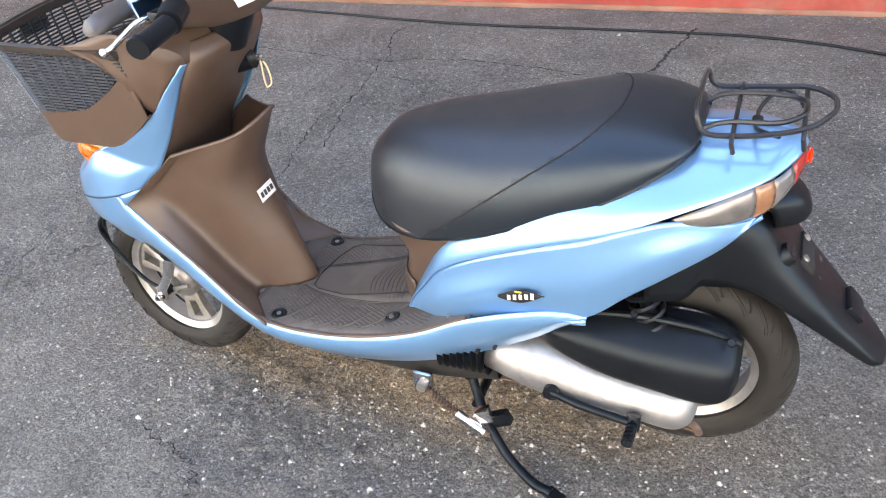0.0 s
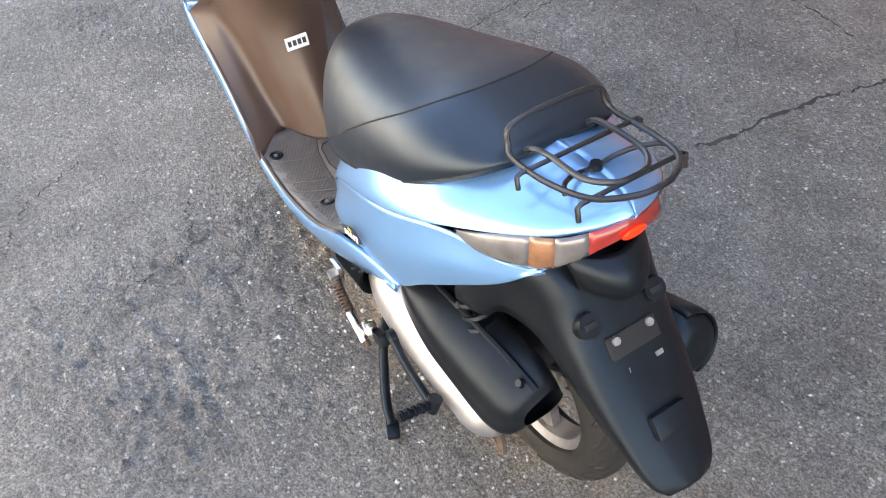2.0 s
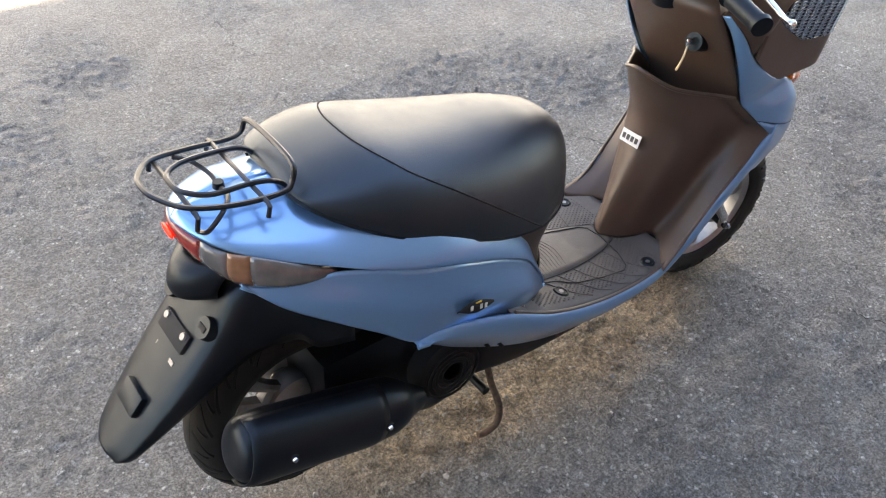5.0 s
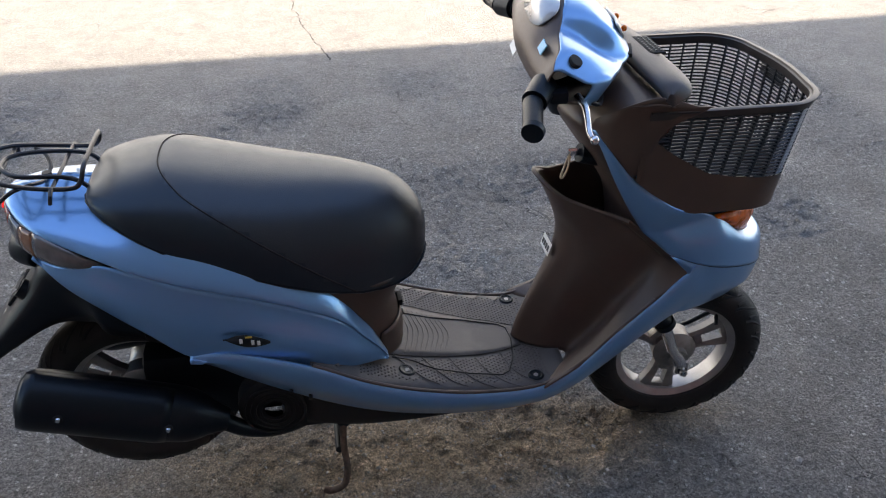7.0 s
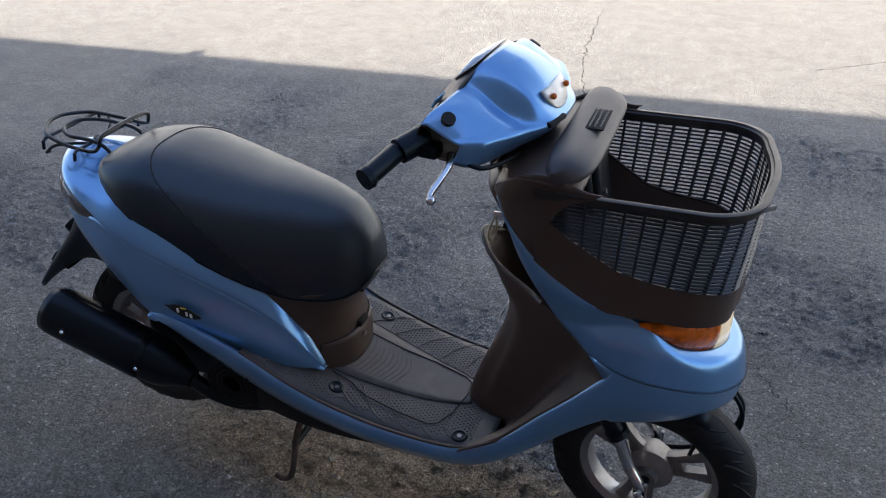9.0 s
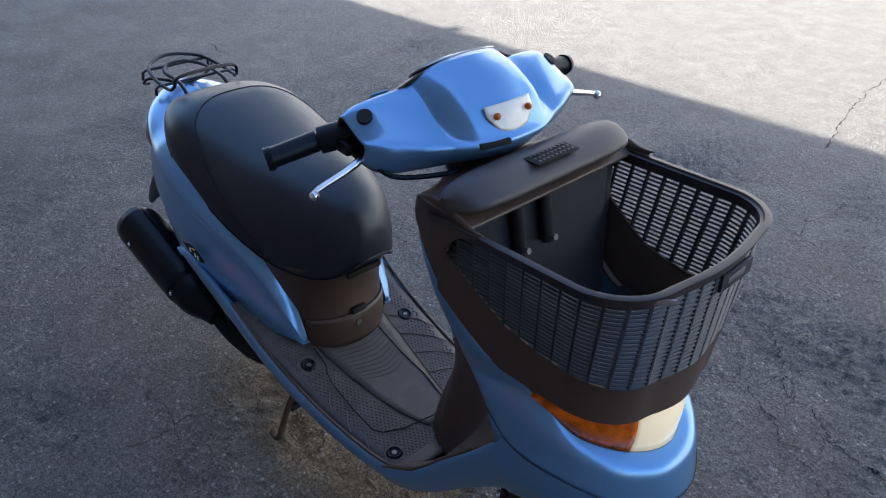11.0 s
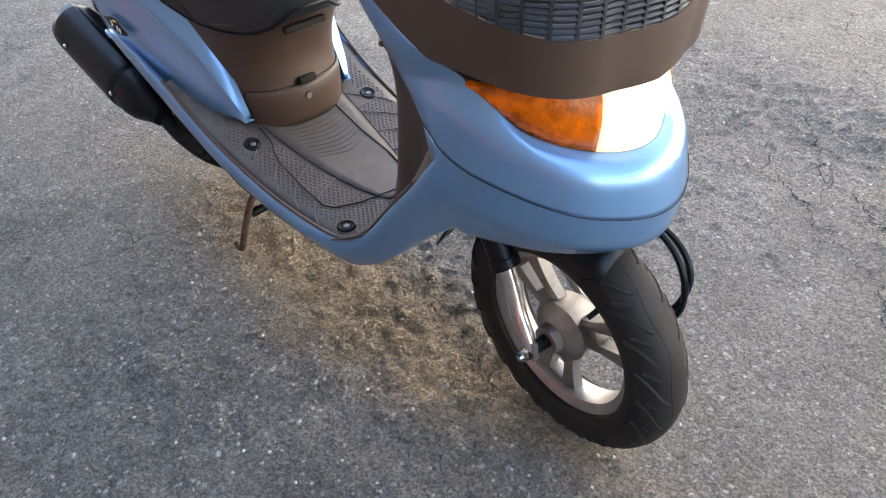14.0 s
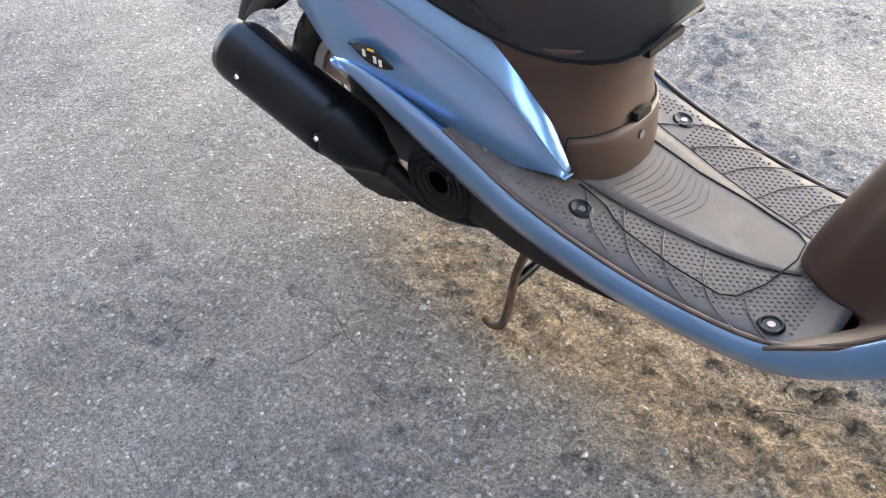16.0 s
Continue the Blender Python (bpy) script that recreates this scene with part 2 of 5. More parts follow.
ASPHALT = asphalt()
STONE = material("loose_stone", (0.36, 0.34, 0.31), 0.9, vary=0.5, scale=30)
REDWALL = material("red_painted_brick", (0.30, 0.045, 0.032), 0.65, vary=0.2, scale=5, bump=0.5, bump_scale=60,
                   dirt=(0.30, 0.20, 0.15), dirt_amount=0.5, dirt_scale=3)
PLINTH = material("dusty_plinth", (0.24, 0.13, 0.09), 0.9, vary=0.3, scale=6, bump=0.6, bump_scale=50,
                  dirt=(0.4, 0.08, 0.05), dirt_amount=0.5, dirt_scale=5)
CRACK = material("crack_shadowed_tar", (0.035, 0.031, 0.028), 0.95, vary=0.3, scale=40)
PLASTER = material("pale_plaster", (0.56, 0.56, 0.55), 0.85, vary=0.12, scale=2, bump=0.3, bump_scale=30)
GREYWALL = material("weathered_wall", (0.12, 0.11, 0.105), 0.8, vary=0.25, scale=3, bump=0.3, bump_scale=40)
ROOFING = material("grey_roofing", (0.16, 0.16, 0.16), 0.8, vary=0.2, scale=4)


# ---- mesh helpers ----
def cat(pts, n, closed=False):
    """n points along a smooth curve through pts."""
    p = np.array(pts, float)
    k = len(p)
    if k < 3 and not closed:
        u = np.linspace(0, 1, n)[:, None]
        return p[0] * (1 - u) + p[-1] * u
    t = np.linspace(0, k if closed else k - 1, n, endpoint=not closed)
    i = np.minimum(np.floor(t).astype(int), (k if closed else k - 1) - 1)
    f = (t - i)[:, None]
    if closed:
        a, b, c, d = p[(i - 1) % k], p[i % k], p[(i + 1) % k], p[(i + 2) % k]
    else:
        e = np.vstack([2 * p[0] - p[1], p, 2 * p[-1] - p[-2]])
        a, b, c, d = e[i], e[i + 1], e[i + 2], e[i + 3]
    return 0.5 * (2 * b + (c - a) * f + (2 * a - 5 * b + 4 * c - d) * f ** 2 + (3 * b - a - 3 * c + d) * f ** 3)


def quads(bm, rows, ring=False, loop=False, mat=0):
    """Faces over a grid of points; ring closes each row, loop joins the last row to the first."""
    vs = [[bm.verts.new(p) for p in r] for r in rows]
    m, k = len(vs), len(vs[0])
    for i in range(m if loop else m - 1):
        for j in range(k if ring else k - 1):
            try:
                f = bm.faces.new((vs[i][j], vs[i][(j + 1) % k], vs[(i + 1) % m][(j + 1) % k], vs[(i + 1) % m][j]))
                f.material_index = mat
            except ValueError:
                pass
    return vs


def loft(bm, sections, nu=24, nv=12, ring=False, mat=0):
    """A smooth skin through sections of control points."""
    s = np.array([cat(sec, nv, ring) for sec in sections])
    g = np.stack([cat(s[:, j], nu) for j in range(s.shape[1])], axis=1)
    return quads(bm, g, ring, mat=mat)


def cap(bm, ring):
    try:
        bm.faces.new(ring)
    except ValueError:
        pass


def tube(bm, pts, r, n=8, samples=0, closed=False, r_end=None):
    """A round bar along pts, smoothed when samples is given."""
    p = cat(pts, samples, closed) if samples else np.array(pts, float)
    k = len(p)
    rows, side = [], None
    for i in range(k):
        a = p[(i - 1) % k] if closed or i else p[i]
        b = p[(i + 1) % k] if closed or i < k - 1 else p[i]
        d = Vector(b - a).normalized()
        if side is None:
            side = d.orthogonal().normalized()
        side = (side - d * side.dot(d)).normalized()
        up = d.cross(side)
        rad = r if r_end is None else r + (r_end - r) * i / (k - 1)
        rows.append([Vector(p[i]) + rad * (math.cos(q) * side + math.sin(q) * up) for q in (2 * math.pi * j / n for j in range(n))])
    vs = quads(bm, rows, ring=True, loop=closed)
    if not closed:
        cap(bm, list(reversed(vs[0])))
        cap(bm, vs[-1])
    return vs


def lathe(bm, profile, n, axis="y", origin=(0, 0, 0), ring=True, mat=0):
    """Turns a profile of (radius, along) about the axis."""
    rows = []
    for j in range(n):
        q = 2 * math.pi * j / n
        c, s = math.cos(q), math.sin(q)
        rows.append([Vector(origin) + (Vector((r * c, a, r * s)) if axis == "y" else Vector((r * c, r * s, a))) for r, a in profile])
    return quads(bm, rows, ring=ring, loop=True, mat=mat)


def rod(bm, a, b, r, r2=None, n=14):
    a, b = Vector(a), Vector(b)
    return tube(bm, [a, b], r, n, r_end=r if r2 is None else r2)


def block(bm, c, size, rot=None, bevel=0.0, taper=1.0):
    m = Matrix.Translation(c) @ (rot.to_4x4() if rot else Matrix())
    g = bmesh.ops.create_cube(bm, size=1.0, matrix=m @ Matrix.Diagonal((*size, 1)))
    vs = g["verts"]
    if bevel:
        es = list({e for v in vs for e in v.link_edges})
        bmesh.ops.bevel(bm, geom=es, offset=bevel, segments=2, affect="EDGES", profile=0.6)


def part(name, bm, mat, parent, label="", thick=0.0, smooth=True, off=-1.0, sharp=40):
    bmesh.ops.remove_doubles(bm, verts=bm.verts, dist=1e-5)
    bmesh.ops.recalc_face_normals(bm, faces=bm.faces)
    me = bpy.data.meshes.new(name)
    for f in bm.faces:
        f.smooth = smooth
    bm.to_mesh(me)
    bm.free()
    for m in (mat if isinstance(mat, (list, tuple)) else [mat]):
        me.materials.append(m)
    if smooth:
        me.set_sharp_from_angle(angle=radians(sharp))
    ob = new(name, me)
    ob.parent = parent
    if thick:
        md = ob.modifiers.new("thickness", "SOLIDIFY")
        md.thickness, md.offset = thick, off
    if label:
        ob["label"] = label
    return ob


def flip(pts):
    return [(x, -y, z) for x, y, z in pts]


def at_x(table, x):
    """Values of a table of rows (x, a, b, ...) at x, smooth enough between rows."""
    t = np.array(sorted(table))
    return [float(np.interp(x, t[:, 0], t[:, i])) for i in range(1, t.shape[1])]


def B():
    return bmesh.new()


# ---- ground and building ----
STEP = 0.008
GX = np.arange(-1.9, 2.9, STEP)
GY = np.arange(-2.25, 2.55, STEP)


def soft_noise(cell, seed):
    """Smooth random heights over the near ground, one value every cell metres."""
    r = np.random.default_rng(seed)
    u, v = (GX - GX[0]) / cell, (GY - GY[0]) / cell
    g = r.standard_normal((int(u[-1]) + 3, int(v[-1]) + 3))
    i, j = u.astype(int), v.astype(int)
    fu, fv = (u - i)[:, None], (v - j)[None, :]
    fu, fv = fu * fu * (3 - 2 * fu), fv * fv * (3 - 2 * fv)
    a, b, c, d = g[np.ix_(i, j)], g[np.ix_(i + 1, j)], g[np.ix_(i, j + 1)], g[np.ix_(i + 1, j + 1)]
    return (a * (1 - fu) + b * fu) * (1 - fv) + (c * (1 - fu) + d * fu) * fv


def relief():
    """Coarse aggregate, shallow dips, and a low bank of sand below the scooter."""
    fade = np.minimum(1, np.minimum(GX - GX[0], GX[-1] - GX) / 0.2)[:, None] * np.minimum(1, np.minimum(GY - GY[0], GY[-1] - GY) / 0.2)[None, :]
    rough = np.clip(0.6 + 0.5 * soft_noise(0.35, 5), 0.25, 1.4) * (1 + 0.5 * np.clip((GY - 0.1) / 0.7, 0, 1))[None, :]
    stones = np.maximum(0, soft_noise(0.016, 1) - 0.6) * 0.0042
    h = soft_noise(0.009, 2) * 0.0013 + soft_noise(0.026, 3) * 0.0020 + stones + soft_noise(0.06, 4) * 0.0011
    h = h * rough + soft_noise(0.25, 6) * 0.0012
    bank = np.exp(-((GX[:, None] - 0.65) / 0.75) ** 4 - ((GY[None, :] + 0.03 + 0.03 * soft_noise(0.3, 8)) / 0.19) ** 2)
    h = h * (1 + 1.1 * bank) + bank * np.abs(soft_noise(0.045, 9)) * 0.003
    return (h - 0.0016) * fade


HEIGHT = relief()


def ground_z(x, y):
    i, j = int(round((x - GX[0]) / STEP)), int(round((y - GY[0]) / STEP))
    return float(HEIGHT[i, j]) if 0 <= i < len(GX) and 0 <= j < len(GY) else 0.0


def ground():
    far = [900, 200, 60, 20, 8]
    xs = np.concatenate([[-f for f in far], [-4], GX, [4.5], far[::-1]])
    ys = np.concatenate([[-f for f in far], [-4], GY, [4.5], far[::-1]])
    z = np.zeros((len(xs), len(ys)))
    z[6:6 + len(GX), 6:6 + len(GY)] = HEIGHT
    n, m = len(xs), len(ys)
    co = np.stack(np.broadcast_arrays(xs[:, None], ys[None, :], z), axis=-1).reshape(-1, 3)
    k = (np.arange(n - 1)[:, None] * m + np.arange(m - 1)[None, :]).ravel()
    loops = np.stack([k, k + m, k + m + 1, k + 1], axis=1).ravel()
    me = bpy.data.meshes.new("ground")
    me.vertices.add(n * m)
    me.vertices.foreach_set("co", co.ravel())
    me.loops.add(len(loops))
    me.loops.foreach_set("vertex_index", loops.astype(np.int32))
    me.polygons.add(len(k))
    me.polygons.foreach_set("loop_start", np.arange(0, len(loops), 4, dtype=np.int32))
    me.polygons.foreach_set("use_smooth", np.ones(len(k), dtype=bool))
    me.update(calc_edges=True)
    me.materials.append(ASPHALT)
    tagged(new("ground", me), "grey worn cracked asphalt yard with sandy dirt patches", "ground", kind="structure")


ground()


def crack(pts, width, seed):
    """A jagged crack that runs through the asphalt, as a dark ribbon with its shade in the colour."""
    rng = random.Random(seed)
    p = cat([(x, y, 0) for x, y in pts], 22 * len(pts))
    bm = B()
    rows = []
    drift = 0.0
    for i, (x, y, z) in enumerate(p):
        a, b = p[max(0, i - 1)], p[min(len(p) - 1, i + 1)]
        d = Vector(b - a).normalized()
        side = Vector((-d.y, d.x, 0))
        drift = 0.7 * drift + rng.gauss(0, 0.005)
        c = Vector((x, y, 0)) + side * drift
        w = width * rng.uniform(0.15, 1.0)
        rows.append([c - side * w, c + side * w])
        for q in rows[-1]:
            q.z = ground_z(q.x, q.y) + 0.0014
    quads(bm, rows)
    part("crack", bm, CRACK, bpy.data.objects["ground"], smooth=False)


crack([(0.25, -2.3), (0.32, -2.0), (0.39, -1.67), (0.455, -1.39), (0.50, -0.94)], 0.009, 1)
crack([(1.46, -2.24), (1.55, -2.05), (1.49, -1.8), (1.44, -1.35), (1.37, -1.0)], 0.004, 2)
crack([(1.15, 0.30), (1.0, 0.34), (0.93, 0.42), (0.915, 0.55)], 0.0026, 3)
crack([(0.95, 1.20), (1.07, 1.06), (1.13, 0.95), (1.26, 0.90), (1.31, 0.85), (1.45, 0.83)], 0.0026, 4)
crack([(1.06, 0.90), (1.20, 0.78), (1.37, 0.68), (1.49, 0.50)], 0.0026, 5)
crack([(1.39, -0.37), (1.44, -0.54), (1.42, -0.79), (1.47, -1.06), (1.50, -1.35)], 0.003, 6)
crack([(0.27, 4.4), (0.33, 3.64), (0.38, 3.19), (0.5, 2.6)], 0.004, 7)
crack([(1.6, 3.4), (2.2, 3.9), (2.5, 4.6)], 0.005, 8)
crack([(0.6, -1.75), (1.1, -1.82), (1.6, -1.75), (2.2, -1.8)], 0.004, 9)

WALL_YAW = math.atan(0.045)


def wall():
    """Red building whose shade covers the scooter; its unseen upper part is sized for that shade."""
    bm = B()
    block(bm, (-2.5, -2.0, 3.0), (16, 4.0, 5.24))
    ob = part("wall_south", bm, GREYWALL, None, smooth=False)
    ob.matrix_world = Matrix.Translation((0.8, -2.475, 0)) @ Matrix.Rotation(WALL_YAW, 4, "Z")
    tagged(ob, "long weathered building wall with red painted base", "wall", kind="structure")
    bm = B()
    block(bm, (-2.5, -1.992, 0.20), (16.02, 4.0, 0.36))
    part("red_base", bm, REDWALL, ob, "red painted lower wall", smooth=False)
    bm = B()
    block(bm, (-2.5, -1.985, 0.012), (16.06, 4.0, 0.024), bevel=0.006)
    part("plinth", bm, PLINTH, ob, "dusty pale plinth strip at the foot", smooth=False)
    # Unseen roof; the overhang is added to keep sky light off the ground.
    bm = B()
    block(bm, (-2.5, -1.74, 5.65), (16.3, 4.4, 0.06), bevel=0.01)
    part("roof", bm, ROOFING, ob, smooth=False)
    bm = B()
    rod(bm, (-2.63, 0.40, 5.68), (-2.63, 0.40, 5.78), 0.035, 0.035, 14)
    rod(bm, (-2.63, 0.40, 5.78), (-2.63, 0.40, 5.84), 0.055, 0.02, 14)
    part("roof_vent", bm, ROOFING, ob, "short capped vent at the roof edge")


wall()


def bounce_wall():
    """Plain sunlit wall opposite the red building; unseen, added to bounce light into the yard."""
    bm = B()
    block(bm, (0, 9.0, 3.6), (50, 0.4, 7.2), bevel=0.02)
    ob = part("bounce_wall_north", bm, PLASTER, None, smooth=False)
    tagged(ob, "unseen long pale plastered wall, added to bounce sunlight", "wall", kind="structure")


bounce_wall()

# ---- scooter ----
scooter = new("scooter")
tagged(scooter, "light blue and brown motor scooter with front basket", "scooter")
HEAD = Vector((-0.46, 0, 1)).normalized()
STEER = Matrix.Translation((0.835, 0, 0.94)) @ Matrix.Rotation(radians(-7.0), 4, HEAD) @ Matrix.Translation((-0.835, 0, -0.94))
FORK = Matrix.Translation((1.15, 0, 0.2)) @ Matrix.Rotation(radians(-5.4), 4, HEAD) @ Matrix.Translation((-1.15, 0, -0.2))


def tyre_mesh(bm, R, half, n=360):
    prof = []
    for k in range(41):
        a = -1 + 2 * k / 40
        th = a * radians(112)
        y = half * math.sin(th) if abs(th) < radians(90) else half * (1 if th > 0 else -1) * (1 - 0.10 * (abs(th) - math.pi / 2) / 0.38)
        r = R - 0.048 + 0.048 * math.cos(th) ** 0.8 if abs(th) < radians(89) else R - 0.048 - 0.012 * (abs(th) - math.pi / 2) / 0.38
        prof.append((r, y))
    prof += [(R - 0.066, half * 0.8), (R - 0.066, -half * 0.8)]
    rows = []
    for j in range(n):
        q = 2 * math.pi * j / n
        row = []
        for r, y in prof:
            d = 0.0
            if r > R - 0.04:
                for s in (1, -1):
                    v = (s * y - 0.016) / 0.026
                    if 0 < v < 1:
                        p = (11 * q / math.pi + (0.5 if s > 0 else 0)) % 1.0
                        if abs(p - (0.1 + v ** 1.5) % 1.0) < 0.055:
                            d = 0.001
            rr = r - d
            row.append((rr * math.cos(q), y, rr * math.sin(q)))
        rows.append(row)
    quads(bm, rows, ring=True, loop=True)


def wheel(name, place, R, half, hub_r, rear=False):
    w = B()
    tyre_mesh(w, R, half)
    root = new(name)
    root.parent = scooter
    tyre = part("tyre", w, RUBBER, root, "worn black road tyre with curved grooves", sharp=50)
    w = B()

    def on_tread(y, q, sink=0.0034):
        r = R - 0.048 + 0.048 * max(0.0, 1 - (y / half) ** 2) ** 0.4 - sink
        return (r * math.cos(q), y, r * math.sin(q))

    # Near-flush dark beads paint the shade inside the curved grooves.
    for s in (1, -1):
        tube(w, [on_tread(s * (0.010 + 0.003 * math.sin(11 * q)), q) for q in np.linspace(0, 2 * math.pi, 132, endpoint=False)], 0.0038, 6, closed=True)
        for k in range(22):
            q0 = (k + (0.5 if s > 0 else 0)) * math.pi / 11
            tube(w, [on_tread(s * (0.016 + 0.026 * v), q0 + (0.1 + 1.0 * v ** 1.5) * math.pi / 11) for v in np.linspace(0, 1, 10)], 0.0042, 6)
            tube(w, [on_tread(s * (0.024 + 0.014 * v), q0 + (0.85 + 0.3 * v) * math.pi / 11) for v in np.linspace(0, 1, 5)], 0.0040, 6)
    part("tread_groove_shade", w, DARK, tyre)
    w = B()
    rr = R - 0.059
    lathe(w, [(rr + 0.008, half * 0.72), (rr, half * 0.70), (rr - 0.008, half * 0.6), (rr - 0.022, half * 0.45), (rr - 0.024, 0), (rr - 0.022, -half * 0.45),
              (rr - 0.008, -half * 0.6), (rr, -half * 0.70), (rr + 0.008, -half * 0.72), (rr + 0.004, -half * 0.62), (rr - 0.014, -half * 0.3),
              (rr - 0.014, half * 0.3), (rr + 0.004, half * 0.62)], 72)
    part("rim", w, ALLOY, root, "silver cast wheel rim")
    for k in range(3):
        w = B()
        q = 2 * math.pi * k / 3 + (0.5 if rear else 0.35)
        c, s = math.cos(q), math.sin(q)
        M = Matrix(((c, 0, -s, 0), (0, 1, 0, 0), (s, 0, c, 0), (0, 0, 0, 1)))
        for side in (1, -1):
            g = [[(hub_r - 0.01, 0.010, side * 0.010), (0.075, 0.010, side * 0.012), (rr - 0.018, 0.010, side * 0.016)],
                 [(hub_r - 0.01, 0.013, side * 0.018), (0.075, 0.013, side * 0.022), (rr - 0.018, 0.013, side * 0.030)],
                 [(hub_r - 0.01, 0.008, side * 0.026), (0.075, 0.009, side * 0.029), (rr - 0.018, 0.009, side * 0.046)],
                 [(hub_r - 0.01, -0.008, side * 0.026), (0.075, -0.009, side * 0.029), (rr - 0.018, -0.009, side * 0.046)],
                 [(hub_r - 0.01, -0.013, side * 0.018), (0.075, -0.013, side * 0.022), (rr - 0.018, -0.013, side * 0.030)],
                 [(hub_r - 0.01, -0.010, side * 0.010), (0.075, -0.010, side * 0.012), (rr - 0.018, -0.010, side * 0.016)]]
            gg = np.transpose(np.array(g), (1, 0, 2))
            gg = np.stack([cat(gg[:, j], 8) for j in range(6)], axis=1)
            quads(w, [[M @ Vector(p) for p in r] for r in gg], ring=True)
        for ra, wd in ((hub_r + 0.012, 0.03), (rr - 0.024, 0.036)):
            block(w, M @ Vector((ra, 0, 0)), (0.018, 0.022, wd), rot=Matrix.Rotation(-q, 3, "Y"), bevel=0.003)
        part("spoke", w, DULL_ALLOY, root)
    w = B()
    lathe(w, [(0.012, 0.05), (0.022, 0.05), (0.024, 0.036), (hub_r - 0.012, 0.033), (hub_r, 0.02), (hub_r + 0.002, -0.02), (hub_r - 0.012, -0.033),
              (0.024, -0.036), (0.022, -0.05), (0.012, -0.05)], 40)
    part("hub", w, DULL_ALLOY, root)
    w = B()
    rod(w, (rr * 0.55, -0.012, rr * 0.72), (rr * 0.5, -0.04, rr * 0.62), 0.005, 0.004, 8)
    part("valve", w, BLACK, root)
    root.matrix_world = place
    return root


wheel("front_wheel", FORK @ Matrix.Translation((1.176, 0, 0.206)), 0.206, 0.043, 0.048)
wheel("rear_wheel", Matrix.Translation((0.0, 0, 0.258)), 0.206, 0.046, 0.05, rear=True)

# rear side panels: each runs from the foot of the seat base to the tail, closed over at the centre line
# rows: x, crease y, crease z, inner y, inner z, low y, low z
SIDE = [(0.503, 0.117, 0.362, 0.108, 0.366, 0.117, 0.357), (0.485, 0.128, 0.395, 0.108, 0.405, 0.124, 0.360), (0.455, 0.140, 0.437, 0.110, 0.465, 0.138, 0.365),
        (0.415, 0.155, 0.490, 0.118, 0.535, 0.156, 0.376), (0.34, 0.174, 0.543, 0.130, 0.600, 0.176, 0.408), (0.22, 0.194, 0.603, 0.140, 0.668, 0.190, 0.450),
        (0.144, 0.194, 0.630, 0.130, 0.700, 0.188, 0.466), (0.08, 0.182, 0.652, 0.07, 0.736, 0.178, 0.515), (0.02, 0.160, 0.672, 0.0007, 0.748, 0.160, 0.555),
        (-0.05, 0.130, 0.695, 0.0007, 0.752, 0.130, 0.600), (-0.10, 0.094, 0.708, 0.0007, 0.749, 0.098, 0.648), (-0.135, 0.046, 0.720, 0.0007, 0.741, 0, 0),
        (-0.149, 0.003, 0.725, 0.0007, 0.727, 0, 0)]


def side_panel(s):
    bm = B()
    secs = []
    for x, yc, zc, yi, zi, yl, zl in SIDE:
        secs.append([(x, s * yi, zi), (x, s * (yi * 0.55 + yc * 0.45), zi + (zc - zi) * 0.22), (x, s * (yi * 0.15 + yc * 0.85), zi + (zc - zi) * 0.68),
                     (x, s * yc, zc), (x, s * (yc - 0.004), zc - 0.006)])
    loft(bm, secs, 60, 17)
    secs = []
    for x, yc, zc, yi, zi, yl, zl in SIDE[:11]:
        drop = float(np.interp(x, [-0.1, -0.05, 0.0, 0.035], [0.060, 0.046, 0.026, 0.0]))
        zt = zc - 0.006 - drop
        yt = yc - 0.004 + 0.10 * drop
        h = zt - zl
        secs.append([(x, s * yt, zt), (x, s * (yt + 0.004 * min(1, h / 0.08)), zt - 0.22 * h), (x, s * (max(yt, yl) + 0.010 * min(1, h / 0.1)), zt - 0.55 * h),
                     (x, s * (yl + 0.004), zt - 0.88 * h), (x, s * yl, zl), (x, s * (yl - 0.014), zl - 0.002)])
    loft(bm, secs, 56, 16)
    p = part("side_panel", bm, BLUE, scooter, "light blue metallic side panel with fine scratches", thick=0.003, sharp=32)
    # leaf-shaped badge
    bm = B()
    x0, z0, y0 = 0.247, 0.506, 0.209
    top, bot = [], []
    for k in range(13):
        u = -1 + k / 6
        hh = 0.013 * (1 - abs(u) ** 1.7)
        top.append((x0 + 0.040 * u, s * (y0 - 0.03 * (0.04 * u) - 0.05 * hh), z0 - 0.010 * u + hh + 0.004 * u * abs(u)))
        bot.append((x0 + 0.040 * u, s * (y0 - 0.03 * (0.04 * u)), z0 - 0.010 * u - hh))
    quads(bm, [top, bot])
    bd = part("badge", bm, DARK, p, "dark leaf-shaped badge with pale lettering bars" if s > 0 else "half-worn dark leaf-shaped badge", thick=0.002, off=0.0)
    marks = range(5) if s > 0 else (1, 3, 4)
    for k in marks:
        bm = B()
        u = -0.5 + 0.25 * k
        block(bm, (x0 + 0.04 * u, s * (y0 + 0.0022), z0 - 0.010 * u), (0.0055, 0.0012, 0.010 if k else 0.013), bevel=0.0004)
        part("letter_bar", bm, PAPER, bd)
    bm = B()
    block(bm, (x0 + 0.004, s * (y0 + 0.002), z0 + 0.0098), (0.012, 0.0012, 0.003))
    part("letter_bar", bm, YELLOW, bd)
    return p


side_panel(1)
side_panel(-1)


